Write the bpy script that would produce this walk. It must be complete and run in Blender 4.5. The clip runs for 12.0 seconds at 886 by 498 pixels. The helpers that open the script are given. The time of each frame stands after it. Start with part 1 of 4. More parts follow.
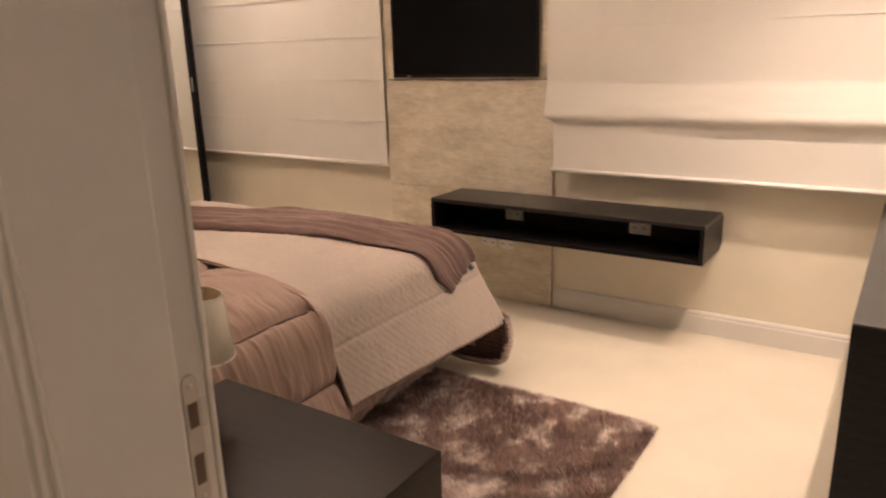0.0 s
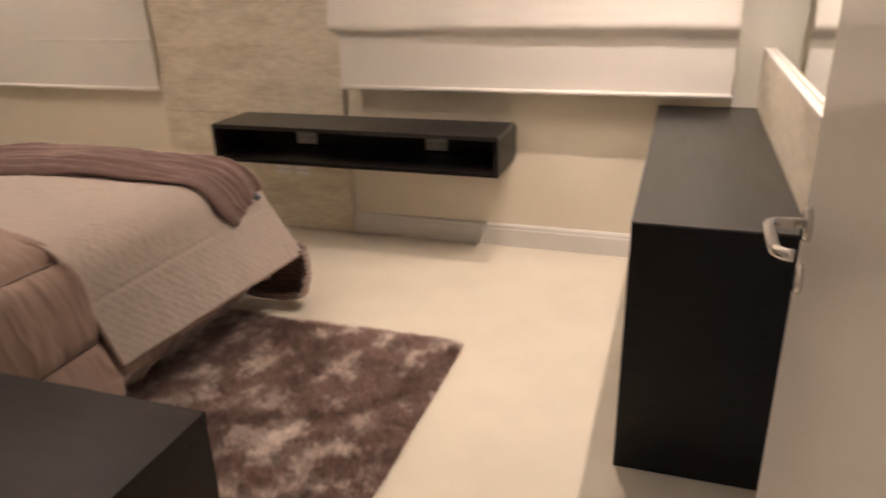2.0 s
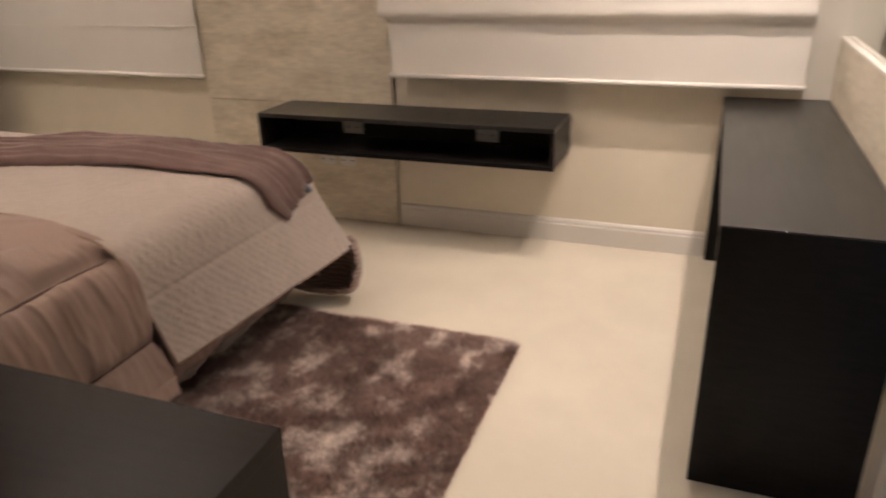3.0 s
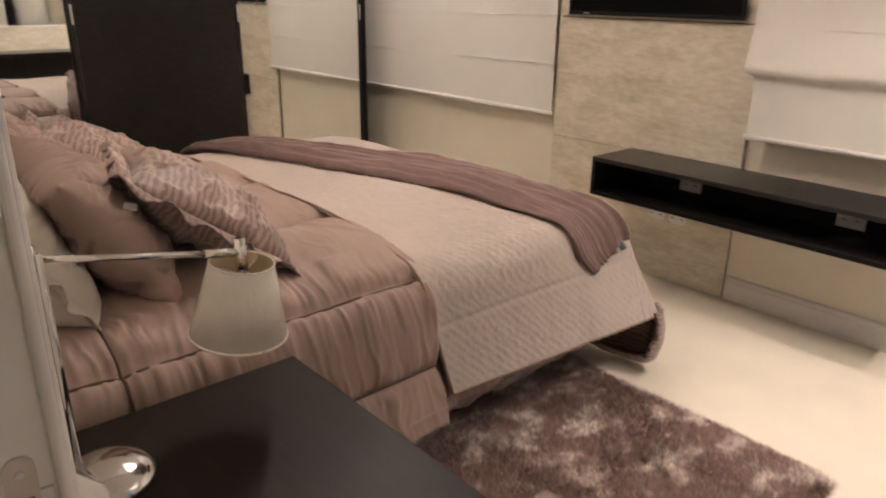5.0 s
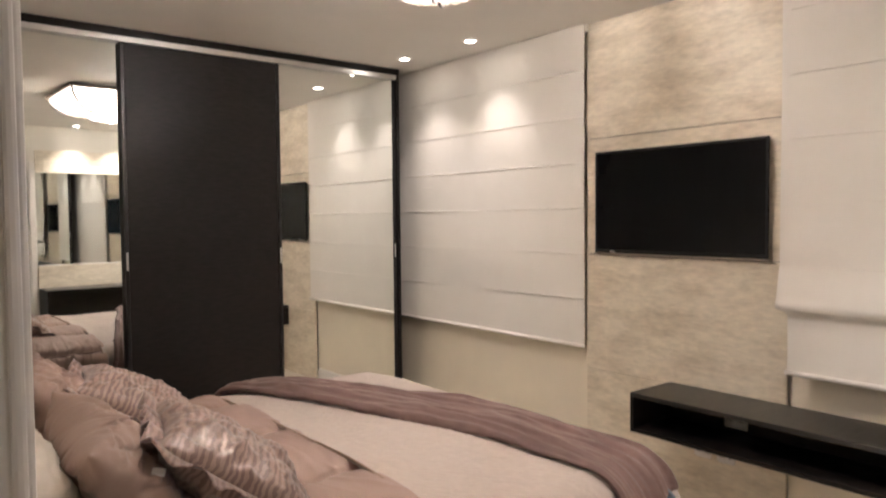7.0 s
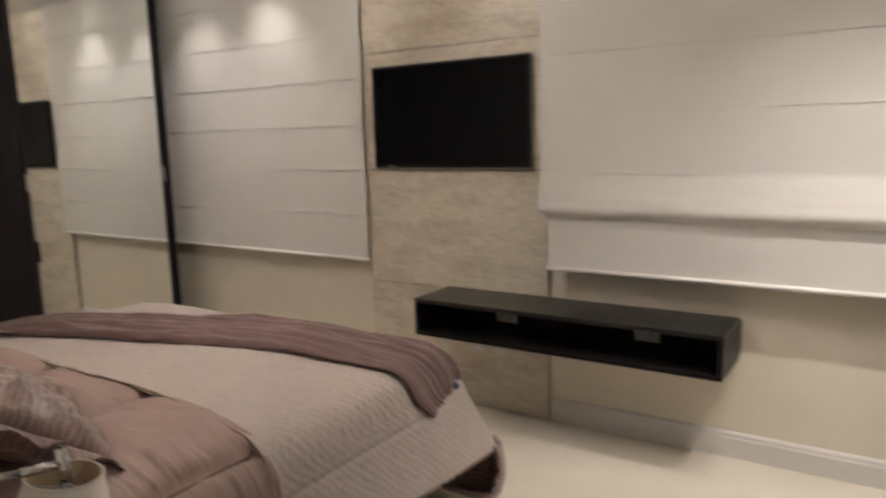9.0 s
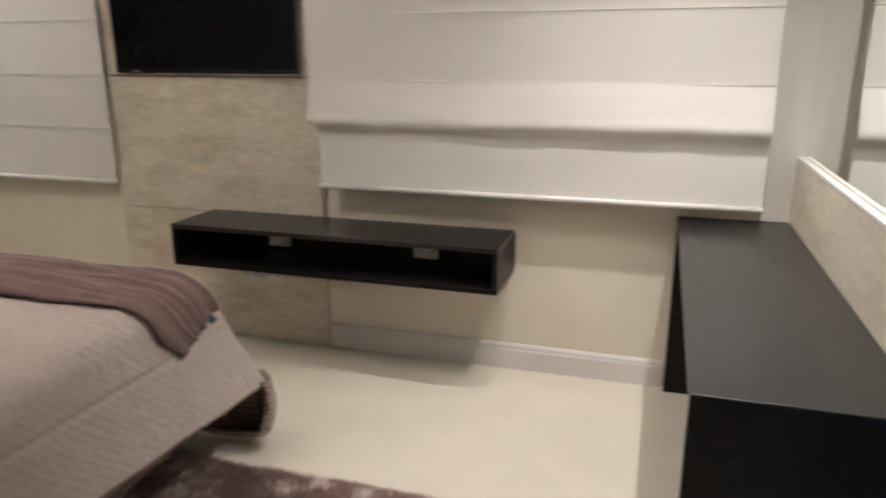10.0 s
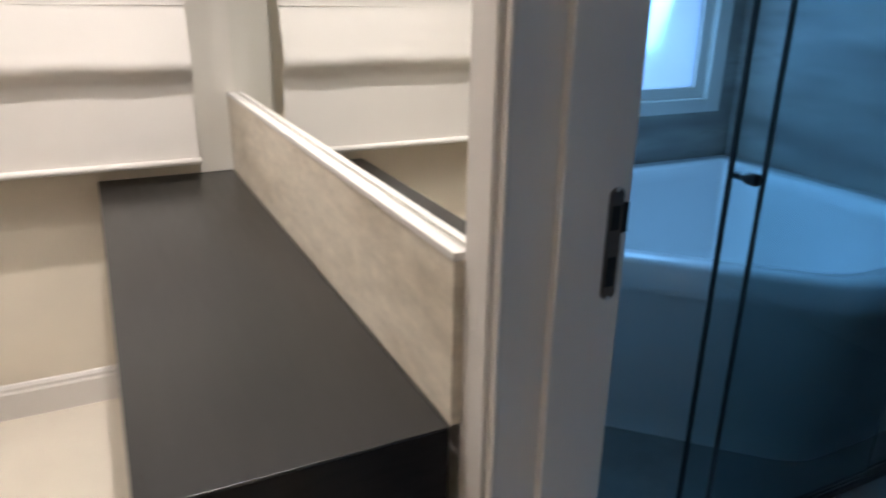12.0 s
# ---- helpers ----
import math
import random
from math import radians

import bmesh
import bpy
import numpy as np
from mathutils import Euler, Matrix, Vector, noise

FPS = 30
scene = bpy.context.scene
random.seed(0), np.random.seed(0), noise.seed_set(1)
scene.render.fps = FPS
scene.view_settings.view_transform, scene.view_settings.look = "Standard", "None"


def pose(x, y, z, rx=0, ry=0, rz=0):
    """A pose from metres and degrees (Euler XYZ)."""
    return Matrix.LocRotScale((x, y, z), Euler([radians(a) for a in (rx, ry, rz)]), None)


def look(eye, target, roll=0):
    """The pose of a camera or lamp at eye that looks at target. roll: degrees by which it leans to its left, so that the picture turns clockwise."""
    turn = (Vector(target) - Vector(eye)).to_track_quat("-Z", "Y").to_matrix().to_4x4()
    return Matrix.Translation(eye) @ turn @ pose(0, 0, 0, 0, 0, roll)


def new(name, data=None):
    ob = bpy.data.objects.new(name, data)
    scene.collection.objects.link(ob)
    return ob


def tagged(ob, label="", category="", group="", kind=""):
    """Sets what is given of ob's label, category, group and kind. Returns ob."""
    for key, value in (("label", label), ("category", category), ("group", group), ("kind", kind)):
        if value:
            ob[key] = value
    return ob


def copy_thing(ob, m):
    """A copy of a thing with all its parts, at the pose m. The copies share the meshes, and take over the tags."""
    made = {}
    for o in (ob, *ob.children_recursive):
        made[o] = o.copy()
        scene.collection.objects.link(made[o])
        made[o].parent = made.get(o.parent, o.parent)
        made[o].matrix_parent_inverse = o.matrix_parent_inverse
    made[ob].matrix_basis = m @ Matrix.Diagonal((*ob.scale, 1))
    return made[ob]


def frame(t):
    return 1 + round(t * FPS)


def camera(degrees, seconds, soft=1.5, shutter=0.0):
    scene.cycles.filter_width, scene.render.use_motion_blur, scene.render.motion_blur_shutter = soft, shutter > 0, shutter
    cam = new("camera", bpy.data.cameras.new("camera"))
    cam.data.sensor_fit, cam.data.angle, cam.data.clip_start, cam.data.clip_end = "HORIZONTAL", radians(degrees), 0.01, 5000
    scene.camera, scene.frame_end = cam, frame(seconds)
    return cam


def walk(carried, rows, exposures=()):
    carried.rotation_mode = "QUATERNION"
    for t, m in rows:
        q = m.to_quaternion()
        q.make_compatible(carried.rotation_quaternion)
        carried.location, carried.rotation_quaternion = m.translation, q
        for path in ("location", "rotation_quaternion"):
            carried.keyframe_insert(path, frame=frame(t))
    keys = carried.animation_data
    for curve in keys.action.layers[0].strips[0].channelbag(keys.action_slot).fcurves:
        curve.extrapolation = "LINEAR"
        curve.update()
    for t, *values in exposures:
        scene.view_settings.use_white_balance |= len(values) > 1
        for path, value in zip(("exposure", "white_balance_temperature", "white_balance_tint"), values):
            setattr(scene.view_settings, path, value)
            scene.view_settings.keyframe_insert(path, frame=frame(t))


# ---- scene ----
cam = camera(64.3, 12.0, 1.9, 0.5)
PATH = [
    (0, (0.283, 0.398, 1.436), (-0.793, 1.997, 0.902), -1.6),
    (0.5, (0.306, 0.458, 1.41), (-0.687, 2.08, 0.792), -1.7),
    (1, (0.34, 0.531, 1.382), (-0.607, 2.154, 0.696), -1.4),
    (1.5, (0.352, 0.58, 1.368), (-0.573, 2.207, 0.663), -1.8),
    (2, (0.296, 0.602, 1.365), (-0.301, 2.36, 0.622), -1.6),
    (2.5, (0.197, 0.633, 1.369), (-0.223, 2.432, 0.602), -2.2),
    (3, (0.155, 0.662, 1.366), (-0.508, 2.382, 0.59), -1.7),
    (3.5, (0.189, 0.709, 1.383), (-0.733, 2.3, 0.596), -2.2),
    (3.7, (0.166, 0.728, 1.366), (-0.836, 2.27, 0.579), -1.7),
    (5.3, (0.113, 0.816, 1.407), (-1.342, 2.023, 0.755), 0.4),
    (5.5, (0.101, 0.822, 1.412), (-1.369, 2.035, 0.806), 0.1),
    (6, (0.1, 0.828, 1.444), (-1.429, 2.038, 1.002), 0.2),
    (6.5, (0.102, 0.822, 1.479), (-1.457, 2.05, 1.232), -0.3),
    (6.7, (0.109, 0.821, 1.497), (-1.455, 2.055, 1.319), -0.6),
    (8.3, (0.125, 0.804, 1.486), (-1.37, 2.122, 1.65), -1.2),
    (8.5, (0.124, 0.794, 1.465), (-1.278, 2.22, 1.453), -1.8),
    (9, (0.115, 0.764, 1.463), (-0.975, 2.412, 1.149), -1.6),
    (9.5, (0.111, 0.881, 1.394), (-0.689, 2.657, 0.94), -0.0),
    (10, (0.118, 1.026, 1.378), (-0.447, 2.87, 0.851), 0.0),
    (10.5, (0.109, 1.194, 1.358), (-0.069, 3.109, 0.808), 0.5),
    (11, (0.072, 1.345, 1.356), (0.367, 3.223, 0.735), -0.6),
    (11.5, (0.134, 1.481, 1.334), (0.725, 3.264, 0.648), -0.1),
    (12, (0.237, 1.594, 1.325), (1.066, 3.279, 0.638), 0.9),
]
EXPOSURES = [
    (0.0, 0.38, 7350, 20), (2.5, 0.14, 6500, 14), (3.7, 0.04, 6400, 14), (5.5, 0.58, 6100, 12), (6.7, 0.56, 5950, 11), (8.3, 0.10, 5850, 9), (8.5, -0.08, 5850, 9), (9.5, 0.02, 5600, 5), (10.5, 0.06, 5550, 7), (12.0, 0.16, 5700, 8),
]
walk(cam, [(t, look(eye, target, roll)) for t, eye, target, roll in PATH], EXPOSURES)

# ---- world and lamps ----
world = bpy.data.worlds.new("sky")
scene.world = world
world.use_nodes = True
sky = world.node_tree.nodes.new("ShaderNodeTexSky")
sky.sky_type, sky.sun_disc, sky.sun_elevation, sky.sun_rotation = "NISHITA", False, radians(35), radians(120)
world.node_tree.nodes["Background"].inputs["Strength"].default_value = 0.10
world.node_tree.links.new(sky.outputs["Color"], world.node_tree.nodes["Background"].inputs["Color"])

CEIL = 2.57
WARM = (1.0, 0.85, 0.73)
# last entry: unseen corridor spot, added to brighten the entry jamb and door
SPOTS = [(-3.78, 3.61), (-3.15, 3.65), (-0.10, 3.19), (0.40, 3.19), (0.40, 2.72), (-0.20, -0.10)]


def lamp(name, kind, energy, colour, m, **kw):
    data = bpy.data.lights.new(name, kind)
    data.energy, data.color = energy, colour
    for k, v in kw.items():
        if k == "radius":
            data.shadow_soft_size = v
        elif k == "cone":
            data.spot_size = radians(v)
        elif k == "blend":
            data.spot_blend = v
        elif k == "size":
            data.shape, data.size, data.size_y = "RECTANGLE", v[0], v[1]
    ob = new(name, data)
    ob.matrix_world = m
    return ob


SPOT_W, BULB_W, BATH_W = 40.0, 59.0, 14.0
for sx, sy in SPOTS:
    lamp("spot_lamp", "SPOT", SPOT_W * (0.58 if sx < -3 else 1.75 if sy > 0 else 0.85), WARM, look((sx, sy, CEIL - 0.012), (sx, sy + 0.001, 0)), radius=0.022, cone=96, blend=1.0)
CH = (-1.98, 2.44)
for dx, dy in ((-0.13, -0.13), (0.13, -0.13), (-0.13, 0.13), (0.13, 0.13)):
    lamp("bulb_lamp", "POINT", BULB_W, WARM, pose(CH[0] + dx, CH[1] + dy, 2.478), radius=0.085)
lamp("window_lamp", "AREA", BATH_W, (0.25, 0.57, 0.95), look((1.95, 3.90, 1.55), (1.95, 2.0, 0.6)), size=(1.1, 1.0))

# ---- materials ----


def mat(name, colour, rough=0.5, metal=0.0, grain=0.0, scale=8.0, stretch=(1, 1, 1), bump=0.0, bump_scale=60.0, second=None, mix_scale=1.5, spec=0.5, coat=0.0, sheen=0.0, rough_var=0.0, contrast=(0.35, 0.65)):
    m = bpy.data.materials.new(name)
    m.use_nodes = True
    t, bsdf = m.node_tree, m.node_tree.nodes["Principled BSDF"]
    bsdf.inputs["Roughness"].default_value = rough
    bsdf.inputs["Metallic"].default_value = metal
    bsdf.inputs["Specular IOR Level"].default_value = spec
    bsdf.inputs["Coat Weight"].default_value = coat
    bsdf.inputs["Sheen Weight"].default_value = sheen
    bsdf.inputs["Base Color"].default_value = (*colour, 1)
    co = t.nodes.new("ShaderNodeTexCoord")
    mp = t.nodes.new("ShaderNodeMapping")
    mp.inputs["Scale"].default_value = stretch
    t.links.new(co.outputs["Object"], mp.inputs["Vector"])

    def tex(s, detail=4.0, rough_=0.6):
        n = t.nodes.new("ShaderNodeTexNoise")
        n.inputs["Scale"].default_value, n.inputs["Detail"].default_value, n.inputs["Roughness"].default_value = s, detail, rough_
        t.links.new(mp.outputs["Vector"], n.inputs["Vector"])
        return n.outputs["Fac"]

    last = None
    if second:
        ramp = t.nodes.new("ShaderNodeMapRange")
        ramp.inputs["From Min"].default_value, ramp.inputs["From Max"].default_value = contrast
        t.links.new(tex(mix_scale, 6.0, 0.65), ramp.inputs["Value"])
        mx = t.nodes.new("ShaderNodeMix")
        mx.data_type = "RGBA"
        mx.inputs["A"].default_value, mx.inputs["B"].default_value = (*colour, 1), (*second, 1)
        t.links.new(ramp.outputs["Result"], mx.inputs["Factor"])
        last = mx.outputs["Result"]
    if grain:
        hv = t.nodes.new("ShaderNodeHueSaturation")
        hv.inputs["Color"].default_value = (*colour, 1)
        mr = t.nodes.new("ShaderNodeMapRange")
        mr.inputs["From Min"].default_value, mr.inputs["From Max"].default_value = 0.3, 0.7
        mr.inputs["To Min"].default_value, mr.inputs["To Max"].default_value = 1 - grain, 1 + grain
        t.links.new(tex(scale), mr.inputs["Value"])
        t.links.new(mr.outputs["Result"], hv.inputs["Value"])
        if last:
            t.links.new(last, hv.inputs["Color"])
        last = hv.outputs["Color"]
    if last:
        t.links.new(last, bsdf.inputs["Base Color"])
    if rough_var:
        mr = t.nodes.new("ShaderNodeMapRange")
        mr.inputs["To Min"].default_value, mr.inputs["To Max"].default_value = rough - rough_var, rough + rough_var
        t.links.new(tex(scale * 0.6), mr.inputs["Value"])
        t.links.new(mr.outputs["Result"], bsdf.inputs["Roughness"])
    if bump:
        b = t.nodes.new("ShaderNodeBump")
        b.inputs["Strength"].default_value, b.inputs["Distance"].default_value = bump, 0.004
        t.links.new(tex(bump_scale, 3.0), b.inputs["Height"])
        t.links.new(b.outputs["Normal"], bsdf.inputs["Normal"])
    return m


def glow(name, colour, strength):
    m = bpy.data.materials.new(name)
    m.use_nodes = True
    b = m.node_tree.nodes["Principled BSDF"]
    b.inputs["Base Color"].default_value = (*colour, 1)
    b.inputs["Emission Color"].default_value = (*colour, 1)
    b.inputs["Emission Strength"].default_value = strength
    return m


M_WALL = mat("cream_wall_paint", (0.80, 0.725, 0.595), 0.55, grain=0.03, scale=3.0, bump=0.05, bump_scale=220)
M_WHITEWALL = mat("white_wall_paint", (0.78, 0.74, 0.66), 0.55, grain=0.03, scale=3.0, bump=0.05, bump_scale=220)
M_CEIL = mat("white_ceiling_paint", (0.74, 0.71, 0.66), 0.7, grain=0.03, scale=2.0, bump=0.04, bump_scale=150)
M_FLOOR = mat("cream_porcelain", (0.74, 0.67, 0.55), 0.16, grain=0.04, scale=2.5, second=(0.70, 0.63, 0.52), mix_scale=1.2, rough_var=0.04)
M_WHITE = mat("white_lacquer", (0.78, 0.74, 0.69), 0.28, grain=0.02, scale=3.0, bump=0.02, bump_scale=90)
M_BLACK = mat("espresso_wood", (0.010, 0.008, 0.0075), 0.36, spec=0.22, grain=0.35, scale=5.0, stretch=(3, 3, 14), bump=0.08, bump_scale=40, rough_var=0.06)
# desk and shelf tops: the same wood, made lighter and glossier for their sheen
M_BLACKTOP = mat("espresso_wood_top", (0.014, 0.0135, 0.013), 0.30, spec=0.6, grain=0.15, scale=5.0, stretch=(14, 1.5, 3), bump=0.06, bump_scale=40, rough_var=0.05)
M_NIGHT = mat("espresso_wood_satin", (0.019, 0.0125, 0.010), 0.42, spec=0.10, grain=0.15, scale=5.0, stretch=(1.5, 14, 3), bump=0.05, bump_scale=40, rough_var=0.05)
M_PANEL = mat("washed_beige_board", (0.73, 0.655, 0.53), 0.5, grain=0.12, scale=15.0, stretch=(1.0, 1.0, 3.2), second=(0.49, 0.41, 0.30), mix_scale=2.7, bump=0.12, bump_scale=25, contrast=(0.45, 0.78))
M_DOORBLACK = mat("espresso_door_veneer", (0.013, 0.0100, 0.0090), 0.46, spec=0.26, grain=0.3, scale=5.0, stretch=(3, 3, 14), bump=0.05, bump_scale=40, rough_var=0.06)
M_BLIND = mat("white_blind_cloth", (0.74, 0.70, 0.645), 0.8, grain=0.02, scale=4.0, bump=0.10, bump_scale=500)
M_MIRROR = mat("mirror_silver", (0.92, 0.94, 0.92), 0.015, metal=1.0)
M_CHROME = mat("polished_chrome", (0.72, 0.71, 0.70), 0.12, metal=1.0, grain=0.04, scale=20)
M_ALU = mat("brushed_aluminium", (0.66, 0.65, 0.63), 0.32, metal=1.0, grain=0.06, scale=30)
M_DARKMETAL = mat("dark_bronze_metal", (0.035, 0.033, 0.034), 0.35, metal=0.6, grain=0.1, scale=20)
M_BRONZE = mat("satin_bronze", (0.17, 0.14, 0.12), 0.45, metal=0.7, grain=0.1, scale=20)
M_TVBODY = mat("black_plastic", (0.007, 0.007, 0.0075), 0.4, spec=0.25, grain=0.1, scale=30)
M_SCREEN = mat("black_screen_glass", (0.004, 0.004, 0.0045), 0.16, spec=0.12, grain=0.1, scale=6)
M_PLASTIC = mat("white_plastic", (0.82, 0.80, 0.77), 0.35, grain=0.02, scale=20)
M_LATCHWOOD = mat("raw_brown_wood", (0.17, 0.105, 0.07), 0.7, grain=0.2, scale=30)
M_SATIN = mat("pale_satin_nickel", (0.62, 0.55, 0.48), 0.42, metal=0.35, grain=0.05, scale=30)
M_HOLE = mat("dark_recess", (0.02, 0.02, 0.02), 0.8, grain=0.1, scale=30)
M_DUVET = mat("mauve_satin_cotton", (0.350, 0.246, 0.206), 0.60, spec=0.35, grain=0.06, scale=6, bump=0.12, bump_scale=70, sheen=0.05)
M_SPREAD = mat("cream_quilted_cotton", (0.48, 0.405, 0.355), 0.75, grain=0.05, scale=30, bump=0.5, bump_scale=75, sheen=0.2)
M_THROW = mat("mauve_fleece", (0.175, 0.108, 0.094), 0.85, grain=0.15, scale=10, stretch=(1.2, 3, 3), bump=0.25, bump_scale=120, sheen=0.2)
M_PILLOW = mat("white_pillow_cotton", (0.66, 0.60, 0.52), 0.75, grain=0.05, scale=8, bump=0.1, bump_scale=200)
M_SHEET = mat("mattress_cloth", (0.55, 0.47, 0.40), 0.8, grain=0.05, scale=10, bump=0.1, bump_scale=200)
M_BEDBASE = mat("brown_base_cloth", (0.045, 0.030, 0.026), 0.8, grain=0.2, scale=20, bump=0.2, bump_scale=200)
M_SHADE = mat("wrapped_ivory_lampshade", (0.76, 0.70, 0.60), 0.6, grain=0.05, scale=14, stretch=(1, 1, 0.3), bump=0.55, bump_scale=28, coat=0.8)
M_GOLD = mat("shade_lining", (0.45, 0.33, 0.19), 0.45, grain=0.05, scale=20)
M_STONE = mat("grey_stone_tile", (0.36, 0.34, 0.31), 0.35, grain=0.22, scale=8, stretch=(1, 1, 5), second=(0.17, 0.15, 0.14), mix_scale=2.0, bump=0.08, bump_scale=30, contrast=(0.42, 0.7))
M_DARKFLOOR = mat("dark_grey_tile", (0.23, 0.23, 0.23), 0.3, grain=0.12, scale=8, bump=0.05, bump_scale=30)
M_TUB = mat("white_acrylic", (0.80, 0.81, 0.82), 0.12, grain=0.01, scale=5)
M_SPOTGLOW = glow("lit_spot_glass", (1.0, 0.88, 0.74), 25.0)
M_BULB = glow("lit_bulb", (1.0, 0.88, 0.74), 30.0)
M_SKYGLOW = glow("pale_sky", (0.30, 0.53, 1.0), 1.15)
# duvet seam cord: the groove's shade is put into its dark colour
M_SEAM = mat("mauve_seam_groove_shade", (0.11, 0.066, 0.055), 0.8, grain=0.1, scale=80)
M_BIND = mat("tan_binding_cord", (0.26, 0.18, 0.13), 0.7, grain=0.1, scale=60)
M_TAG = mat("grey_blue_label", (0.16, 0.20, 0.25), 0.5, grain=0.1, scale=60)

# striped satin: wavy zebra bands along the pillow
M_STRIPE = mat("zebra_mauve_satin", (0.25, 0.165, 0.140), 0.4, bump=0.1, bump_scale=90, sheen=0.3)
_t = M_STRIPE.node_tree
_w = _t.nodes.new("ShaderNodeTexWave")
_w.bands_direction = "Z"
_w.inputs["Scale"].default_value, _w.inputs["Distortion"].default_value, _w.inputs["Detail"].default_value, _w.inputs["Detail Scale"].default_value = 16.0, 6.0, 2.5, 1.4
_r = _t.nodes.new("ShaderNodeMapRange")
_r.inputs["From Min"].default_value, _r.inputs["From Max"].default_value = 0.35, 0.65
_x = _t.nodes.new("ShaderNodeMix")
_x.data_type = "RGBA"
_x.inputs["A"].default_value, _x.inputs["B"].default_value = (0.215, 0.142, 0.124, 1), (0.355, 0.250, 0.210, 1)
_c = _t.nodes.new("ShaderNodeTexCoord")
_t.links.new(_c.outputs["Object"], _w.inputs["Vector"])
_t.links.new(_w.outputs["Fac"], _r.inputs["Value"])
_t.links.new(_r.outputs["Result"], _x.inputs["Factor"])
_t.links.new(_x.outputs["Result"], _t.nodes["Principled BSDF"].inputs["Base Color"])

# rug pile: brown-mauve strands with paler, flattened patches
M_RUG = mat("mauve_shag", (0.33, 0.208, 0.172), 0.6, second=(0.88, 0.77, 0.70), mix_scale=8.5, contrast=(0.51, 0.63), grain=0.34, scale=45, sheen=0.3)

# clear glass for the shower
M_GLASS = bpy.data.materials.new("clear_glass")
M_GLASS.use_nodes = True
_b = M_GLASS.node_tree.nodes["Principled BSDF"]
_b.inputs["Base Color"].default_value = (0.80, 0.88, 0.90, 1)
_b.inputs["Transmission Weight"].default_value, _b.inputs["Roughness"].default_value, _b.inputs["IOR"].default_value = 1.0, 0.0, 1.45
M_FROST = bpy.data.materials.new("frosted_glass")
M_FROST.use_nodes = True
_b = M_FROST.node_tree.nodes["Principled BSDF"]
_b.inputs["Base Color"].default_value = (0.9, 0.95, 1, 1)
_b.inputs["Transmission Weight"].default_value, _b.inputs["Roughness"].default_value = 1.0, 0.6
# glass bead strings let lamplight through
M_BEAD = bpy.data.materials.new("crystal_bead_string")
M_BEAD.use_nodes = True
_t = M_BEAD.node_tree
_d, _tr, _mx = _t.nodes.new("ShaderNodeBsdfDiffuse"), _t.nodes.new("ShaderNodeBsdfTranslucent"), _t.nodes.new("ShaderNodeMixShader")
_d.inputs["Color"].default_value = _tr.inputs["Color"].default_value = (0.92, 0.90, 0.87, 1)
_mx.inputs["Fac"].default_value = 0.6
_t.links.new(_d.outputs[0], _mx.inputs[1])
_t.links.new(_tr.outputs[0], _mx.inputs[2])
_t.links.new(_mx.outputs[0], _t.nodes["Material Output"].inputs["Surface"])

# ---- mesh helpers ----


def base_of(ob):
    return Vector(ob["base"]) if ob is not None and "base" in ob else Vector((0, 0, 0))


def thing(name, at, label, category, group=""):
    ob = new(name)
    ob.location = at
    ob["base"] = tuple(at)
    ob.empty_display_size = 0.05
    return tagged(ob, label, category, group)


def link(name, mesh, material, parent=None, label="", smooth=False):
    """Links a mesh given in world places as one object under its parent."""
    mesh.materials.append(material)
    if smooth:
        for p in mesh.polygons:
            p.use_smooth = True
    o = base_of(parent)
    mesh.transform(Matrix.Translation(-o))
    ob = new(name, mesh)
    if parent is not None:
        ob.parent = parent
        ob["base"] = tuple(o)
    return tagged(ob, label)


def part(name, bm, material, parent=None, label="", smooth=False):
    mesh = bpy.data.meshes.new(name)
    bmesh.ops.recalc_face_normals(bm, faces=bm.faces)
    bm.to_mesh(mesh)
    bm.free()
    return link(name, mesh, material, parent, label, smooth)


def box(x0, x1, y0, y1, z0, z1, bevel=0.0, bm=None, m=None, segs=2):
    out = bm or bmesh.new()
    g = bmesh.ops.create_cube(out, size=1.0)
    vs = g["verts"]
    bmesh.ops.scale(out, vec=(x1 - x0, y1 - y0, z1 - z0), verts=vs)
    bmesh.ops.translate(out, vec=((x0 + x1) / 2, (y0 + y1) / 2, (z0 + z1) / 2), verts=vs)
    if bevel:
        es = list({e for v in vs for e in v.link_edges})
        r = bmesh.ops.bevel(out, geom=es, offset=bevel, segments=segs, affect="EDGES", profile=0.5)
        vs = list({v for f in r["faces"] for v in f.verts} | {v for v in vs if v.is_valid})
    if m is not None:
        bmesh.ops.transform(out, matrix=m, verts=vs)
    return out


def tube(points, r, sides=10, bm=None, r1=None):
    """A round bar along the points, closed at its ends."""
    out = bm or bmesh.new()
    pts = [Vector(p) for p in points]
    rings = []
    for i, p in enumerate(pts):
        d = (pts[min(i + 1, len(pts) - 1)] - pts[max(i - 1, 0)]).normalized()
        up = Vector((0, 0, 1)) if abs(d.z) < 0.9 else Vector((1, 0, 0))
        a = d.cross(up).normalized()
        b = d.cross(a).normalized()
        rr = r if r1 is None else r + (r1 - r) * i / (len(pts) - 1)
        rings.append([out.verts.new(p + rr * (math.cos(k) * a + math.sin(k) * b)) for k in (2 * math.pi * j / sides for j in range(sides))])
    for ra, rb in zip(rings, rings[1:]):
        for j in range(sides):
            out.faces.new((ra[j], ra[(j + 1) % sides], rb[(j + 1) % sides], rb[j]))
    out.faces.new(rings[0][::-1])
    out.faces.new(rings[-1])
    return out


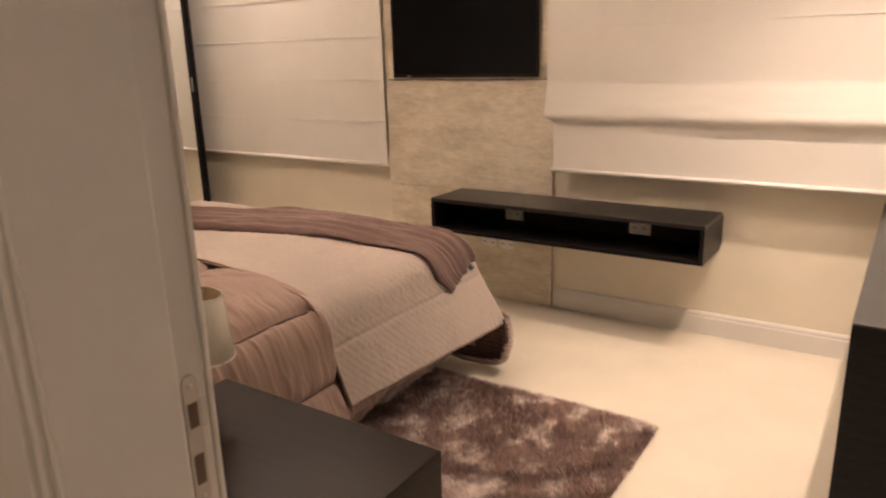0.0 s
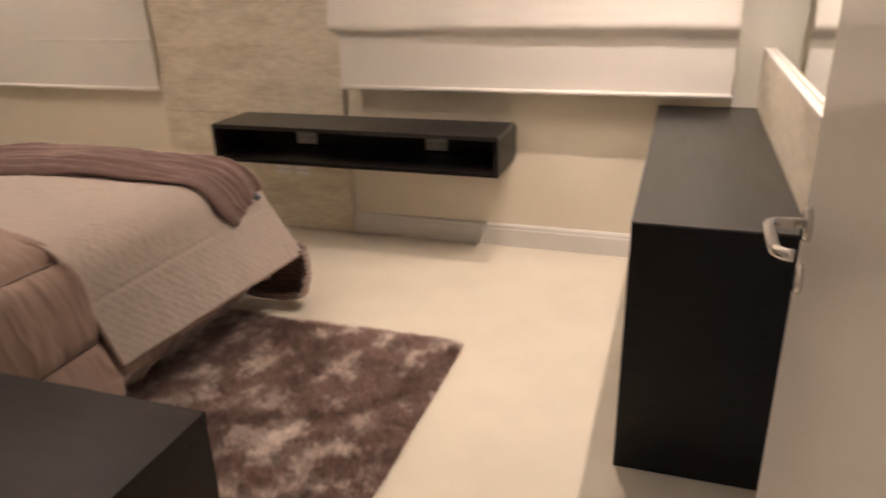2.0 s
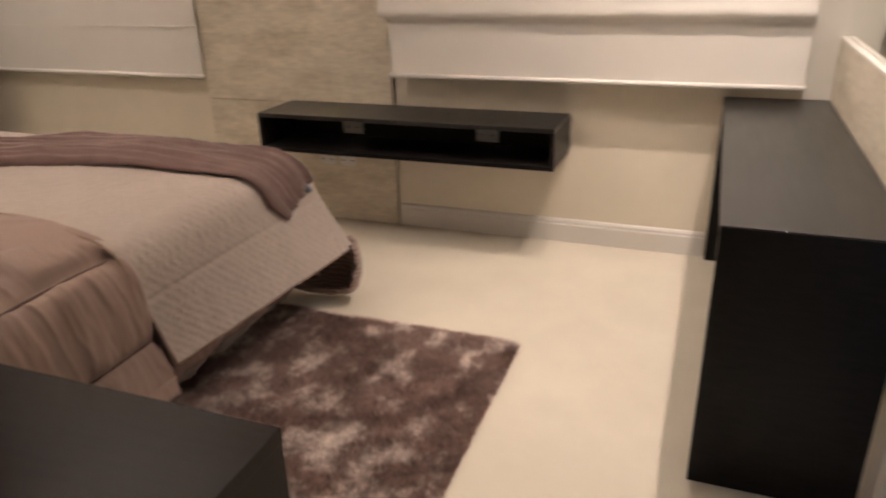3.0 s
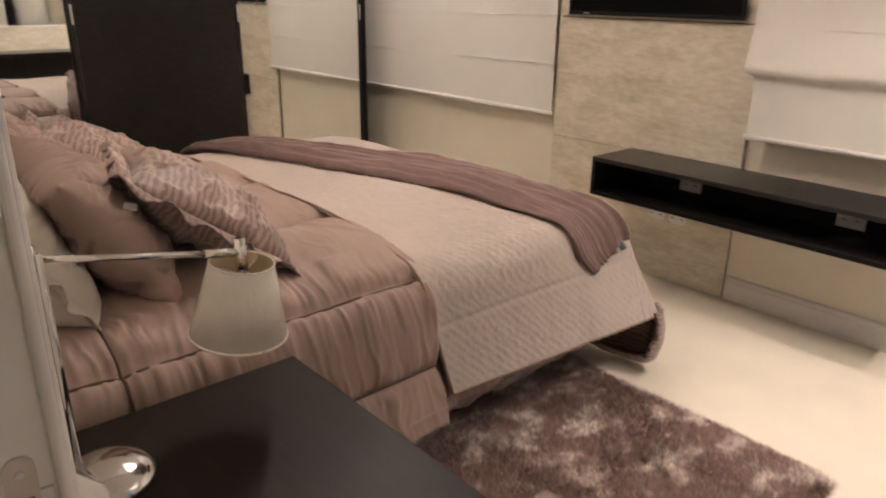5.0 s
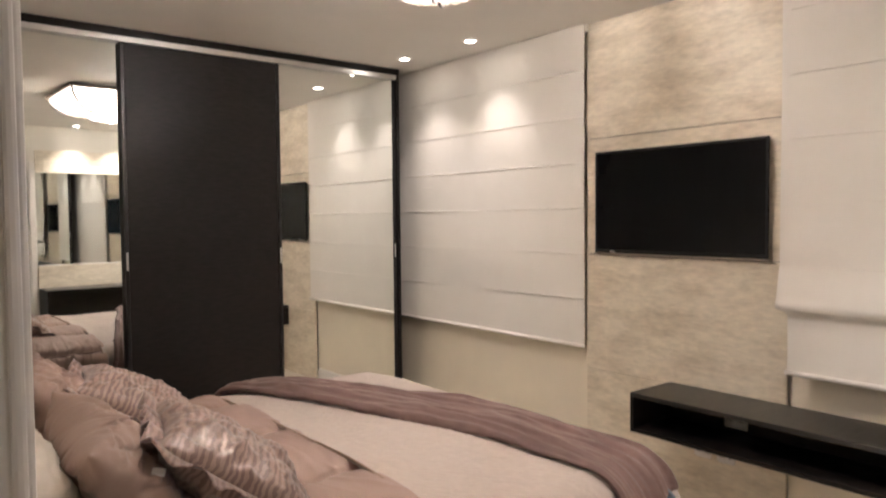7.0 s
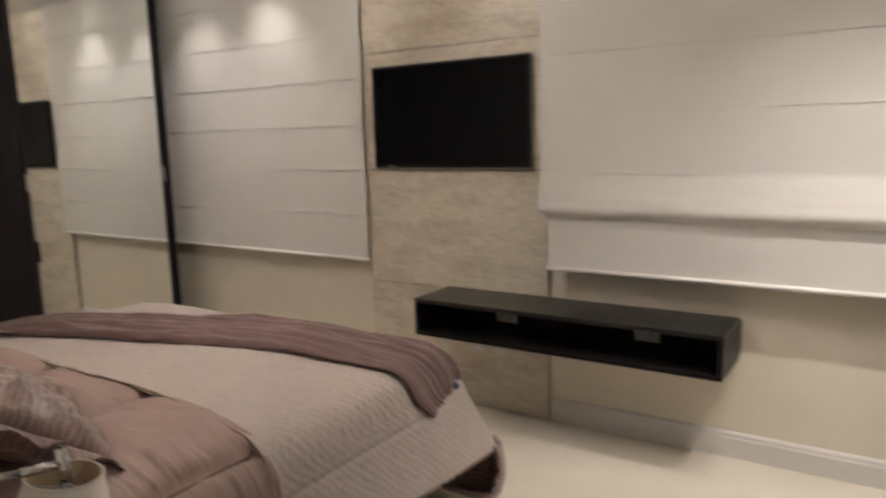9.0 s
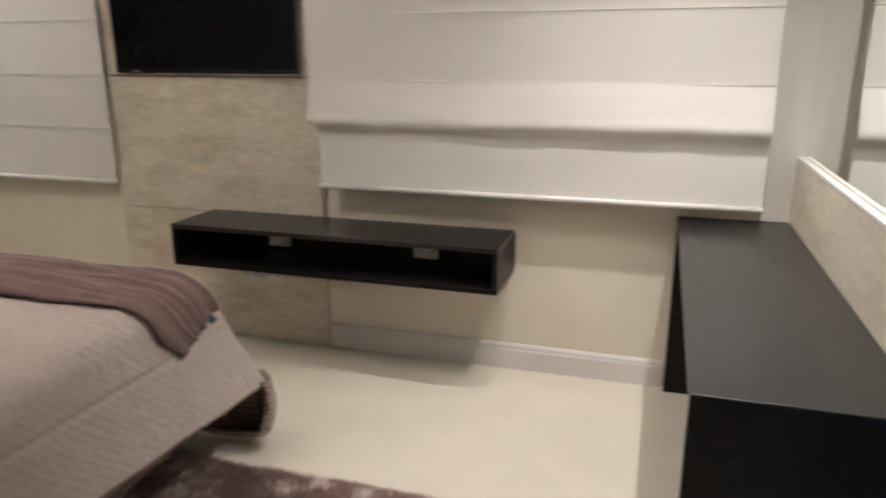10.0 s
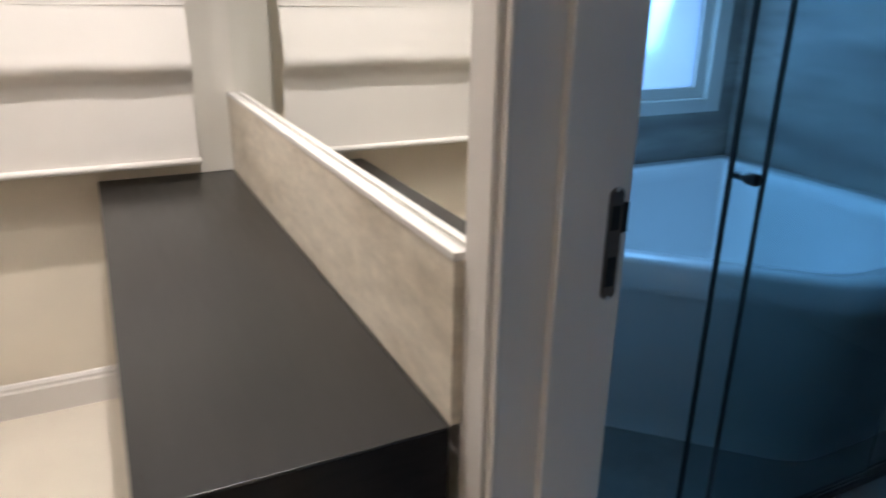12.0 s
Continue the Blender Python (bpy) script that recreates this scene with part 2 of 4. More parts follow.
def lathe(profile, at, sides=40, bm=None, closed=False):
    """A turned body: (radius, height) pairs round the upright axis at a place."""
    out = bm or bmesh.new()
    rings = []
    for r, z in profile:
        rings.append([out.verts.new((at[0] + r * math.cos(2 * math.pi * j / sides), at[1] + r * math.sin(2 * math.pi * j / sides), at[2] + z)) for j in range(sides)])
    pairs = list(zip(rings, rings[1:])) + ([(rings[-1], rings[0])] if closed else [])
    for ra, rb in pairs:
        for j in range(sides):
            out.faces.new((ra[j], ra[(j + 1) % sides], rb[(j + 1) % sides], rb[j]))
    if not closed:
        out.faces.new(rings[0][::-1])
        out.faces.new(rings[-1])
    return out


def turned(profile, m, sides=24):
    """A turned body about its own axis, set at the pose m."""
    bm = lathe(profile, (0, 0, 0), sides)
    bmesh.ops.transform(bm, matrix=m, verts=bm.verts)
    return bm


def grid_mesh(name, place, nu, nv, thick=0.0):
    """A sheet of nu by nv cells from place(u, v), u and v from 0 to 1, with real thickness below it."""
    pts = np.array([[place(i / nu, j / nv) for j in range(nv + 1)] for i in range(nu + 1)], dtype=float)
    verts = pts.reshape(-1, 3)
    w = nv + 1
    faces = [(i * w + j, i * w + j + 1, (i + 1) * w + j + 1, (i + 1) * w + j) for i in range(nu) for j in range(nv)]
    if thick:
        du, dv = np.gradient(pts, axis=0), np.gradient(pts, axis=1)
        n = np.cross(du, dv)
        n /= np.maximum(np.linalg.norm(n, axis=2, keepdims=True), 1e-9)
        if n[nu // 2, nv // 2, 2] < 0:
            n = -n
        low = (pts - thick * n).reshape(-1, 3)
        k = len(verts)
        verts = np.vstack([verts, low])
        faces += [tuple(k + q for q in f[::-1]) for f in faces]
        rim = [i * w for i in range(nu + 1)] + [nu * w + j for j in range(1, w)] + [i * w + nv for i in range(nu - 1, -1, -1)] + [j for j in range(nv - 1, 0, -1)]
        faces += [(a, b, k + b, k + a) for a, b in zip(rim, rim[1:] + rim[:1])]
    me = bpy.data.meshes.new(name)
    me.from_pydata([tuple(p) for p in verts], [], faces)
    bm = bmesh.new()
    bm.from_mesh(me)
    bmesh.ops.recalc_face_normals(bm, faces=bm.faces)
    bm.to_mesh(me)
    bm.free()
    return me


def fbm(x, y, z=0.0):
    return noise.fractal(Vector((x, y, z)), 1.0, 2.0, 3)


# ---- the large structure ----
WX, EX, NY, SY = -4.75, 0.65, 3.97, 0.88   # bedroom faces


def slab(name, *a, material=None, label="", bevel=0.0):
    return tagged(part(name, box(*a, bevel), material), label, "", "", "structure")


slab("floor", WX - 0.15, EX, SY - 0.19, NY + 0.15, -0.12, 0.0, material=M_FLOOR, label="polished cream porcelain floor")
slab("floor_corridor", -1.35, EX + 0.17, -1.65, SY - 0.19, -0.12, 0.0, material=M_FLOOR, label="polished cream porcelain corridor floor")
slab("ceiling", WX - 0.15, EX + 0.19, SY - 0.19, NY + 0.15, CEIL, CEIL + 0.12, material=M_CEIL, label="plain white plaster ceiling with recessed spots")
slab("wall_north", WX - 0.15, EX + 0.10, NY, NY + 0.15, 0.0, CEIL, material=M_WALL, label="cream painted wall behind blinds and television")
# thin slab added over the wall: its paler colour holds the corner's brighter light
slab("wall_north_corner", 0.512, EX - 0.0005, NY - 0.010, NY - 0.0005, 0.757, CEIL - 0.001, material=M_WHITEWALL, label="added paler strip between blind and mirror, brightness put into its colour")
slab("wall_west", WX - 0.15, WX, SY - 0.19, NY, 0.0, CEIL, material=M_WALL, label="cream painted wall behind the wardrobe")
slab("wall_south", WX, -0.41, SY - 0.19, SY, 0.0, CEIL, material=M_WHITEWALL, label="pale painted wall behind the bed head")
slab("wall_south_right", 0.47, EX, SY - 0.19, SY, 0.0, CEIL, material=M_WHITEWALL, label="pale painted wall beside the entry door")
slab("wall_south_header", -0.41, 0.47, SY - 0.19, SY, 2.12, CEIL, material=M_WHITEWALL, label="pale wall above the entry door")
slab("wall_east", EX, EX + 0.17, 2.285, NY, 0.0, CEIL, material=M_WHITEWALL, label="pale painted wall behind the mirror")
slab("wall_east_near", EX, EX + 0.17, SY - 0.19, 1.44, 0.0, CEIL, material=M_WHITEWALL, label="pale wall between entry and bathroom doors")
slab("wall_east_header", EX, EX + 0.17, 1.44, 2.285, 2.12, CEIL, material=M_WHITEWALL, label="pale wall above the bathroom door")
# corridor behind the camera
slab("wall_corridor_left", -1.35, -1.20, -1.5, SY - 0.19, 0.0, CEIL, material=M_WHITEWALL, label="beige corridor wall")
slab("wall_corridor_right", EX + 0.02, EX + 0.17, -1.5, SY - 0.19, 0.0, CEIL, material=M_WHITEWALL, label="beige corridor wall")
slab("wall_corridor_end", -1.35, EX + 0.17, -1.65, -1.5, 0.0, CEIL, material=M_WHITEWALL, label="beige corridor end wall")
slab("ceiling_corridor", -1.35, EX + 0.17, -1.5, SY - 0.19, CEIL, CEIL + 0.12, material=M_CEIL, label="plain corridor ceiling")
# bathroom shell
BX, BY0 = 2.88, 0.7
slab("floor_bathroom", EX, BX + 0.1, BY0, NY, -0.12, -0.002, material=M_DARKFLOOR, label="dark grey bathroom floor tiles")
slab("wall_bathroom_south", EX + 0.17, BX + 0.1, BY0 - 0.1, BY0, 0.0, CEIL, material=M_STONE, label="grey stone tiled bathroom wall")
slab("ceiling_bathroom", EX + 0.19, BX + 0.1, BY0, NY + 0.15, CEIL, CEIL + 0.12, material=M_CEIL, label="plain bathroom ceiling")
WIN = (1.45, 2.66, 0.93, 2.1)
slab("wall_bathroom_sill", EX + 0.17, BX, NY, NY + 0.15, 0.0, WIN[2] - 0.10, material=M_STONE, label="grey stone tiled wall below the window")
slab("wall_bathroom_lintel", EX + 0.17, BX, NY, NY + 0.15, WIN[3] + 0.1, CEIL, material=M_STONE, label="grey stone tiled wall above the window")
slab("wall_bathroom_left", EX + 0.17, WIN[0] - 0.1, NY, NY + 0.15, WIN[2] - 0.10, WIN[3] + 0.1, material=M_STONE, label="grey stone tiled wall beside the window")
slab("wall_bathroom_right", WIN[1] + 0.13, BX, NY, NY + 0.15, WIN[2] - 0.10, WIN[3] + 0.1, material=M_STONE, label="grey stone tiled wall beside the window")
slab("wall_bathroom_stone", BX, BX + 0.1, BY0, NY + 0.15, 0.0, CEIL, material=M_STONE, label="grey stone tiled bathroom wall")


def molding(name, label, runs, depth=0.016, height=0.12):
    """Skirting with a rounded step at its top, along runs of (x0, y0, x1, y1), facing left of the run."""
    bm = bmesh.new()
    prof = [(0, 0), (depth, 0), (depth, height - 0.030), (depth * 0.75, height - 0.022), (depth * 0.75, height - 0.012), (depth * 0.4, height - 0.003), (0, height)]
    for x0, y0, x1, y1 in runs:
        d = Vector((x1 - x0, y1 - y0, 0)).normalized()
        n = Vector((-d.y, d.x, 0))
        ra = [bm.verts.new(Vector((x0, y0, 0)) + n * a + Vector((0, 0, b))) for a, b in prof]
        rb = [bm.verts.new(Vector((x1, y1, 0)) + n * a + Vector((0, 0, b))) for a, b in prof]
        for i in range(len(prof)):
            j = (i + 1) % len(prof)
            bm.faces.new((ra[i], ra[j], rb[j], rb[i]))
        bm.faces.new(ra)
        bm.faces.new(rb[::-1])
    return tagged(part(name, bm, M_WHITE), label, "", "", "structure")


molding("baseboard_north", "white moulded skirting along the television wall", [(0.20, NY - 0.001, -1.355, NY - 0.001), (-2.50, NY - 0.001, WX, NY - 0.001)])
molding("baseboard_south", "white moulded skirting behind the bed", [(WX, SY, -1.22, SY)])


def casing(name, label, axis, lo, hi, face, side, width=0.065, top=2.10, reveal=(0, 0), proud=0.016):
    """Moulded door casing and lining round an opening from lo to hi in a wall; axis 'x' runs along x, face is the wall face."""
    bm = bmesh.new()

    def bx(a0, a1, b0, b1, z0, z1, bev=0.003):
        b0, b1 = min(b0, b1), max(b0, b1)
        if axis == "x":
            box(a0, a1, b0, b1, z0, z1, bev, bm)
        else:
            box(b0, b1, a0, a1, z0, z1, bev, bm)
    for f, s in zip(face, side):
        bx(lo - width, lo - 0.012, f, f + s * proud, 0.0, top + width)
        bx(hi + 0.012, hi + width, f, f + s * proud, 0.0, top + width)
        bx(lo - 0.012, lo + 0.004, f - s * 0.001, f + s * proud * 0.55, 0.0, top + 0.012)
        bx(hi - 0.004, hi + 0.012, f - s * 0.001, f + s * proud * 0.55, 0.0, top + 0.012)
        bx(lo - 0.012, hi + 0.012, f, f + s * proud, top + 0.012, top + width)
    f0, f1 = min(face), max(face)
    bx(lo - 0.02, lo, f0, f1, 0.0, top)
    bx(hi, hi + 0.02, f0, f1, 0.0, top)
    bx(lo - 0.02, hi + 0.02, f0, f1, top, top + 0.02)
    s0, s1 = reveal
    bx(lo - 0.001, lo + 0.014, s0, s1, 0.0, top - 0.001)
    bx(hi - 0.014, hi + 0.001, s0, s1, 0.0, top - 0.001)
    return tagged(part(name, bm, M_WHITE), label, "", "", "structure")


# entry doorway
JL, JR = -0.39, 0.45
entry = casing("door_casing_1", "white lacquered entry door casing with moulded edge", "x", JL, JR, (SY - 0.19, SY), (-1, 1), 0.065, 2.10, (SY - 0.19, SY - 0.045), 0.0145)


def strike(name, at, along, out, h=0.17, parent=None, dark=False, label=""):
    """A strike plate with rounded ends, two holes and a bent lip."""
    t = thing(name, at, label, "strike plate")
    m = Matrix((along.to_4d(), Vector((0, 0, 1, 0)), out.to_4d(), (0, 0, 0, 1))).transposed()
    m.translation = Vector(at)
    m[3][3] = 1.0
    for i in range(3):
        m[3][i] = 0.0
    bm = bmesh.new()
    vs = []
    w = 0.011
    for k in range(20):
        a = math.pi * k / 9.0 if k < 10 else math.pi * (k - 1) / 9.0
        s = 1 if k < 10 else -1
        vs.append(bm.verts.new((w * math.cos(a), s * (h / 2 - w) + w * math.sin(a), 0.0)))
    f = bm.faces.new(vs)
    r = bmesh.ops.extrude_face_region(bm, geom=[f])
    bmesh.ops.translate(bm, vec=(0, 0, 0.002), verts=[v for v in r["geom"] if isinstance(v, bmesh.types.BMVert)])
    bmesh.ops.transform(bm, matrix=m, verts=bm.verts)
    part("plate", bm, M_BRONZE if dark else M_SATIN, t)
    for dz, hh in ((0.036, 0.032), (-0.036, 0.040)):
        part("hole", box(-0.0065, 0.0065, dz - hh / 2, dz + hh / 2, 0.0015, 0.0030, 0.0, None, m), M_HOLE if dark else M_LATCHWOOD, t, "dark latch hole" if dark else "brown latch hole")
    for dz in (0.073, -0.073):
        part("screw", turned([(0.0005, 0.0), (0.0035, 0.0), (0.003, 0.0012), (0.0005, 0.0014)], m @ pose(0, dz, 0.002), 10), M_ALU, t)
    part("lip", box(0.010, 0.020, 0.015, 0.055, -0.001, 0.0025, 0.001, None, m), M_DARKMETAL if dark else M_ALU, t)
    return t


strike("strike_plate", (JL, SY - 0.024, 0.995), Vector((0, 1, 0)), Vector((1, 0, 0)), 0.175, label="dull metal strike plate let into the white entry jamb")

# the open entry door
door = thing("entry_door", (JR + 0.01, SY + 0.01, 0.0), "white lacquered entry door standing open against the wall", "door")
LX, DY0, DY1 = 0.490, 0.93, 1.712
part("leaf", box(LX, LX + 0.035, DY0, DY1, 0.008, 2.09, 0.002), M_WHITE, door)


def lever(parent, x, y, z, s):
    """Lever set: rose, bent lever and key rose, standing off towards s."""
    turn = pose(x, y, z, 0, 90 * s, 0)
    part("rose", turned([(0.001, 0), (0.025, 0), (0.025, 0.006), (0.022, 0.009), (0.001, 0.009)], turn, 28), M_CHROME, parent, "chrome rose", True)
    pts = [(x, y, z), (x + s * 0.034, y, z)]
    for k in range(1, 7):
        a = k * math.pi / 12
        pts.append((x + s * (0.034 + 0.022 * math.sin(a)), y - 0.022 * (1 - math.cos(a)), z))
    pts += [(x + s * 0.056, y - 0.06, z - 0.002), (x + s * 0.056, y - 0.10, z - 0.003)]
    for k in range(1, 6):
        a = k * math.pi / 10
        pts.append((x + s * (0.056 - 0.022 * (1 - math.cos(a))), y - 0.10 - 0.022 * math.sin(a), z - 0.003))
    part("lever", tube(pts, 0.0085, 14), M_CHROME, parent, "curved chrome lever", True)
    part("key_rose", turned([(0.001, 0), (0.023, 0), (0.023, 0.005), (0.020, 0.008), (0.001, 0.008)], pose(x, y, z - 0.085, 0, 90 * s, 0), 28), M_CHROME, parent, "chrome key rose", True)
    part("keyhole", box(x + s * 0.008 - 0.001, x + s * 0.008 + 0.001, y - 0.004, y + 0.004, z - 0.098, z - 0.074), M_HOLE, parent)


lever(door, LX, DY1 - 0.050, 1.01, -1)
for hz in (0.25, 1.05, 1.85):
    part("hinge", tube([(JR + 0.022, SY + 0.012, hz - 0.05), (JR + 0.022, SY + 0.012, hz + 0.05)], 0.007, 10), M_ALU, door, "satin metal hinge", True)

# bathroom doorway
casing("door_casing_2", "white lacquered bathroom door casing with moulded edge", "y", 1.46, 2.265, (EX, EX + 0.17), (-1, 1), 0.074, 2.10, (EX + 0.065, EX + 0.17))
strike("strike_plate", (EX + 0.147, 2.251, 1.028), Vector((1, 0, 0)), Vector((0, -1, 0)), 0.15, dark=True, label="dark metal strike plate in the white bathroom jamb")

# ---- television wall ----
PX0, PX1 = -2.49, -1.36
wp = tagged(part("panel_backing", box(PX0 + 0.004, PX1 - 0.004, NY - 0.012, NY - 0.0005, 0.0, CEIL - 0.001), M_BLACK), "washed beige board cladding panel behind the television", "wall panel", "", "structure")
for k in range(4):
    part("board", box(PX0, PX1, NY - 0.030, NY - 0.012, 0.644 * k + (0.002 if k else 0.004), min(0.644 * (k + 1) - 0.002, CEIL - 0.002), 0.0015), M_PANEL, wp)

tv = thing("television", (-1.925, NY - 0.03, 1.30), "black flat-screen television mounted on the beige panel", "television")
TX0, TX1, TZ0, TZ1, TY = -2.405, -1.435, 1.302, 1.850, 3.905
part("body", box(TX0 + 0.01, TX1 - 0.01, TY + 0.006, TY + 0.032, TZ0 + 0.01, TZ1 - 0.01, 0.008), M_TVBODY, tv)
fr = bmesh.new()
for a in ((TX0, TX1, TZ1 - 0.012, TZ1), (TX0, TX1, TZ0, TZ0 + 0.018), (TX0, TX0 + 0.012, TZ0 + 0.018, TZ1 - 0.012), (TX1 - 0.012, TX1, TZ0 + 0.018, TZ1 - 0.012)):
    box(a[0], a[1], TY, TY + 0.012, a[2], a[3], 0.002, fr)
part("bezel", fr, M_TVBODY, tv)
part("screen", box(TX0 + 0.012, TX1 - 0.012, TY + 0.003, TY + 0.008, TZ0 + 0.018, TZ1 - 0.012), M_SCREEN, tv, "glossy black screen")
part("badge", box(TX0 + 0.10, TX0 + 0.135, TY - 0.0012, TY + 0.001, TZ0 + 0.005, TZ0 + 0.012), M_ALU, tv, "small pale badge")
part("bracket", box(-2.1, -1.75, TY + 0.032, NY - 0.03, 1.42, 1.72, 0.004), M_DARKMETAL, tv)

shelf = thing("floating_shelf", (-1.2, NY - 0.03, 0.466), "long black wooden open-front floating shelf below the television", "shelf")
SX0, SX1, SYF, SZ0, SZ1, TH = -1.950, -0.452, 3.608, 0.466, 0.655, 0.020
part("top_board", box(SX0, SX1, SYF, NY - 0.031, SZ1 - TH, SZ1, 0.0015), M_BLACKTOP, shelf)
part("bottom_board", box(SX0, SX1, SYF, NY - 0.031, SZ0, SZ0 + TH, 0.0015), M_BLACK, shelf)
part("side_board", box(SX0, SX0 + TH, SYF, NY - 0.031, SZ0 + TH, SZ1 - TH, 0.001), M_BLACK, shelf)
part("side_board", box(SX1 - TH, SX1, SYF, NY - 0.031, SZ0 + TH, SZ1 - TH, 0.001), M_BLACK, shelf)
part("back_board", box(SX0 + TH, SX1 - TH, NY - 0.045, NY - 0.032, SZ0 + TH, SZ1 - TH), M_BLACK, shelf)
part("wall_cleat", box(PX1, SX1, NY - 0.0315, NY - 0.0005, SZ0 + 0.02, SZ1 - 0.02), M_BLACK, shelf)


def outlet(x, y, z, label, w=0.115, h=0.072):
    o = thing("wall_outlet", (x, y, z), label, "power outlet", "outlets")
    part("plate", box(x - w / 2, x + w / 2, y - 0.007, y, z - h / 2, z + h / 2, 0.003), M_PLASTIC, o)
    for dx in (-0.026, 0.026):
        part("module", box(x + dx - 0.021, x + dx + 0.021, y - 0.0095, y - 0.006, z - 0.022, z + 0.022, 0.002), M_PLASTIC, o)
        for du in (-0.008, 0.0, 0.008):
            part("pin_hole", box(x + dx + du - 0.002, x + dx + du + 0.002, y - 0.0101, y - 0.009, z - 0.003, z + 0.003), M_HOLE, o)


outlet(-1.585, NY - 0.045, 0.535, "white double power outlet inside the black shelf")
outlet(-0.850, NY - 0.045, 0.535, "white double power outlet inside the black shelf")
outlet(-1.760, NY - 0.030, 0.345, "white power outlet on the beige panel under the shelf", 0.075, 0.06)
outlet(-1.640, NY - 0.030, 0.345, "white power outlet on the beige panel under the shelf", 0.075, 0.06)


def roman_blind(x0, x1, zb, bag, label):
    """White cloth blind that falls flat from the ceiling in stitched panels, its lowest fold gathered, on a white bottom rail."""
    b = thing("roman_blind", ((x0 + x1) / 2, NY - 0.06, zb), label, "window blind", "roman blinds")
    rods = [zb + 0.265 + 0.2555 * k for k in range(8) if zb + 0.265 + 0.2555 * k < CEIL - 0.1]
    yc = NY - 0.068
    if bag:
        rods = [zb + 0.262] + [zb + 0.458 + 0.272 * k for k in range(5)]
        yc = NY - 0.105

    def place(u, v):
        z = zb + 0.01 + (CEIL - 0.003 - zb - 0.01) * v
        left = x0 - (0.035 if bag and z > rods[0] + 0.004 else 0.0)
        x = left + (x1 - left) * u
        y = yc
        for i, r in enumerate(rods):
            y -= 0.001 * math.exp(-((z - r) / 0.006) ** 2)
        y += 0.004 * fbm(x * 1.3, z * 2.2, x0)
        if bag:
            lo, hi = rods[0], rods[1]
            if lo - 0.01 < z < hi:
                s = (z - lo + 0.01) / (hi - lo + 0.01)
                y -= 0.048 * math.sin(min(1.0, s / 0.26) * math.pi / 2) ** 0.7 * (1 - s) ** 0.9
                y -= 0.006 * fbm(x * 3, z * 14, 3.0) * (1 - s)
        return x, y, z
    me = grid_mesh("cloth", place, 60, 150, 0.0)
    link("cloth", me, M_BLIND, b, "", True)
    part("bottom_rail", tube([(x0 - 0.004, yc - 0.006, zb), (x1 + 0.004, yc - 0.006, zb)], 0.011, 12), M_WHITE, b, "white bottom rail", True)
    for r in rods:
        part("rod_pocket", tube([(x0 + 0.002, yc - 0.001, r), (x1 - 0.002, yc - 0.001, r)], 0.0020, 6), M_BLIND, b, "", True)
    part("head_rail", box(x0, x1, yc + 0.004, NY - 0.002, CEIL - 0.045, CEIL - 0.0015, 0.003), M_WHITE, b)
    return b


roman_blind(-4.66, -2.480, 0.770, False, "white roman blind hanging flat beside the wardrobe")
roman_blind(-1.325, 0.505, 0.818, True, "white roman blind with a gathered lower fold above the desk")

# ---- desk and mirror wall ----
desk = thing("desk", (0.415, 3.15, 0.0), "long black wooden desk along the mirror wall", "desk")
DX0, DX1, DKY0, DKY1, DZ = 0.210, EX - 0.031, 2.340, NY - 0.002, 0.755
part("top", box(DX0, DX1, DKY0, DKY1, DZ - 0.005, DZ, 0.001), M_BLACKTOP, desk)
part("under_top", box(DX0 + 0.001, DX1 - 0.001, DKY0 + 0.0325, DKY1 - 0.001, DZ - 0.035, DZ - 0.0055), M_BLACK, desk)
part("end_panel", box(DX0 + 0.0005, DX1 - 0.0005, DKY0 + 0.0005, DKY0 + 0.032, 0.0, DZ - 0.0055, 0.0008), M_BLACK, desk)
part("end_panel", box(DX0 + 0.001, DX1 - 0.001, DKY1 - 0.050, DKY1 - 0.018, 0.0, DZ - 0.0355, 0.0012), M_BLACK, desk)
part("back_panel", box(DX1 - 0.02, DX1 - 0.002, DKY0 + 0.033, DKY1 - 0.051, 0.30, DZ - 0.036), M_BLACK, desk)

mirror = thing("wall_mirror", (EX, 3.15, 0.755), "wide wall mirror above a washed beige board rail", "mirror")
part("lower_board", box(EX - 0.030, EX - 0.001, DKY0, NY - 0.012, DZ + 0.001, 1.000, 0.001), M_PANEL, mirror, "washed beige board")
part("ledge", box(EX - 0.031, EX - 0.016, DKY0 - 0.001, NY - 0.012, 1.001, 1.013, 0.001), M_WHITE, mirror, "white front ledge")
part("ledge", box(EX - 0.013, EX - 0.001, DKY0 - 0.001, NY - 0.012, 0.999, 1.011, 0.001), M_WHITE, mirror, "white back ledge")
part("glass", box(EX - 0.008, EX - 0.001, DKY0, NY - 0.012, 1.013, 2.05), M_MIRROR, mirror, "clear mirror glass")
part("upper_board", box(EX - 0.022, EX - 0.001, DKY0, NY - 0.012, 2.052, 2.30, 0.001), M_PANEL, mirror, "washed beige board")

# ---- wardrobe ----
WF = -4.10
ward = thing("wardrobe", (-4.42, 2.3, 0.0), "tall sliding wardrobe with mirror doors and a black middle door", "wardrobe")
WY0, WY1 = SY + 0.002, 3.770
part("top_fascia", box(WX + 0.002, WF + 0.025, WY0, WY1, 2.525, CEIL - 0.002, 0.001), M_BLACK, ward)
part("end_panel", box(WX + 0.002, WF + 0.022, WY1 - 0.025, WY1, 0.0, 2.525, 0.001), M_BLACK, ward)
part("end_panel", box(WX + 0.002, WF + 0.022, WY0, WY0 + 0.025, 0.0, 2.525, 0.001), M_BLACK, ward)
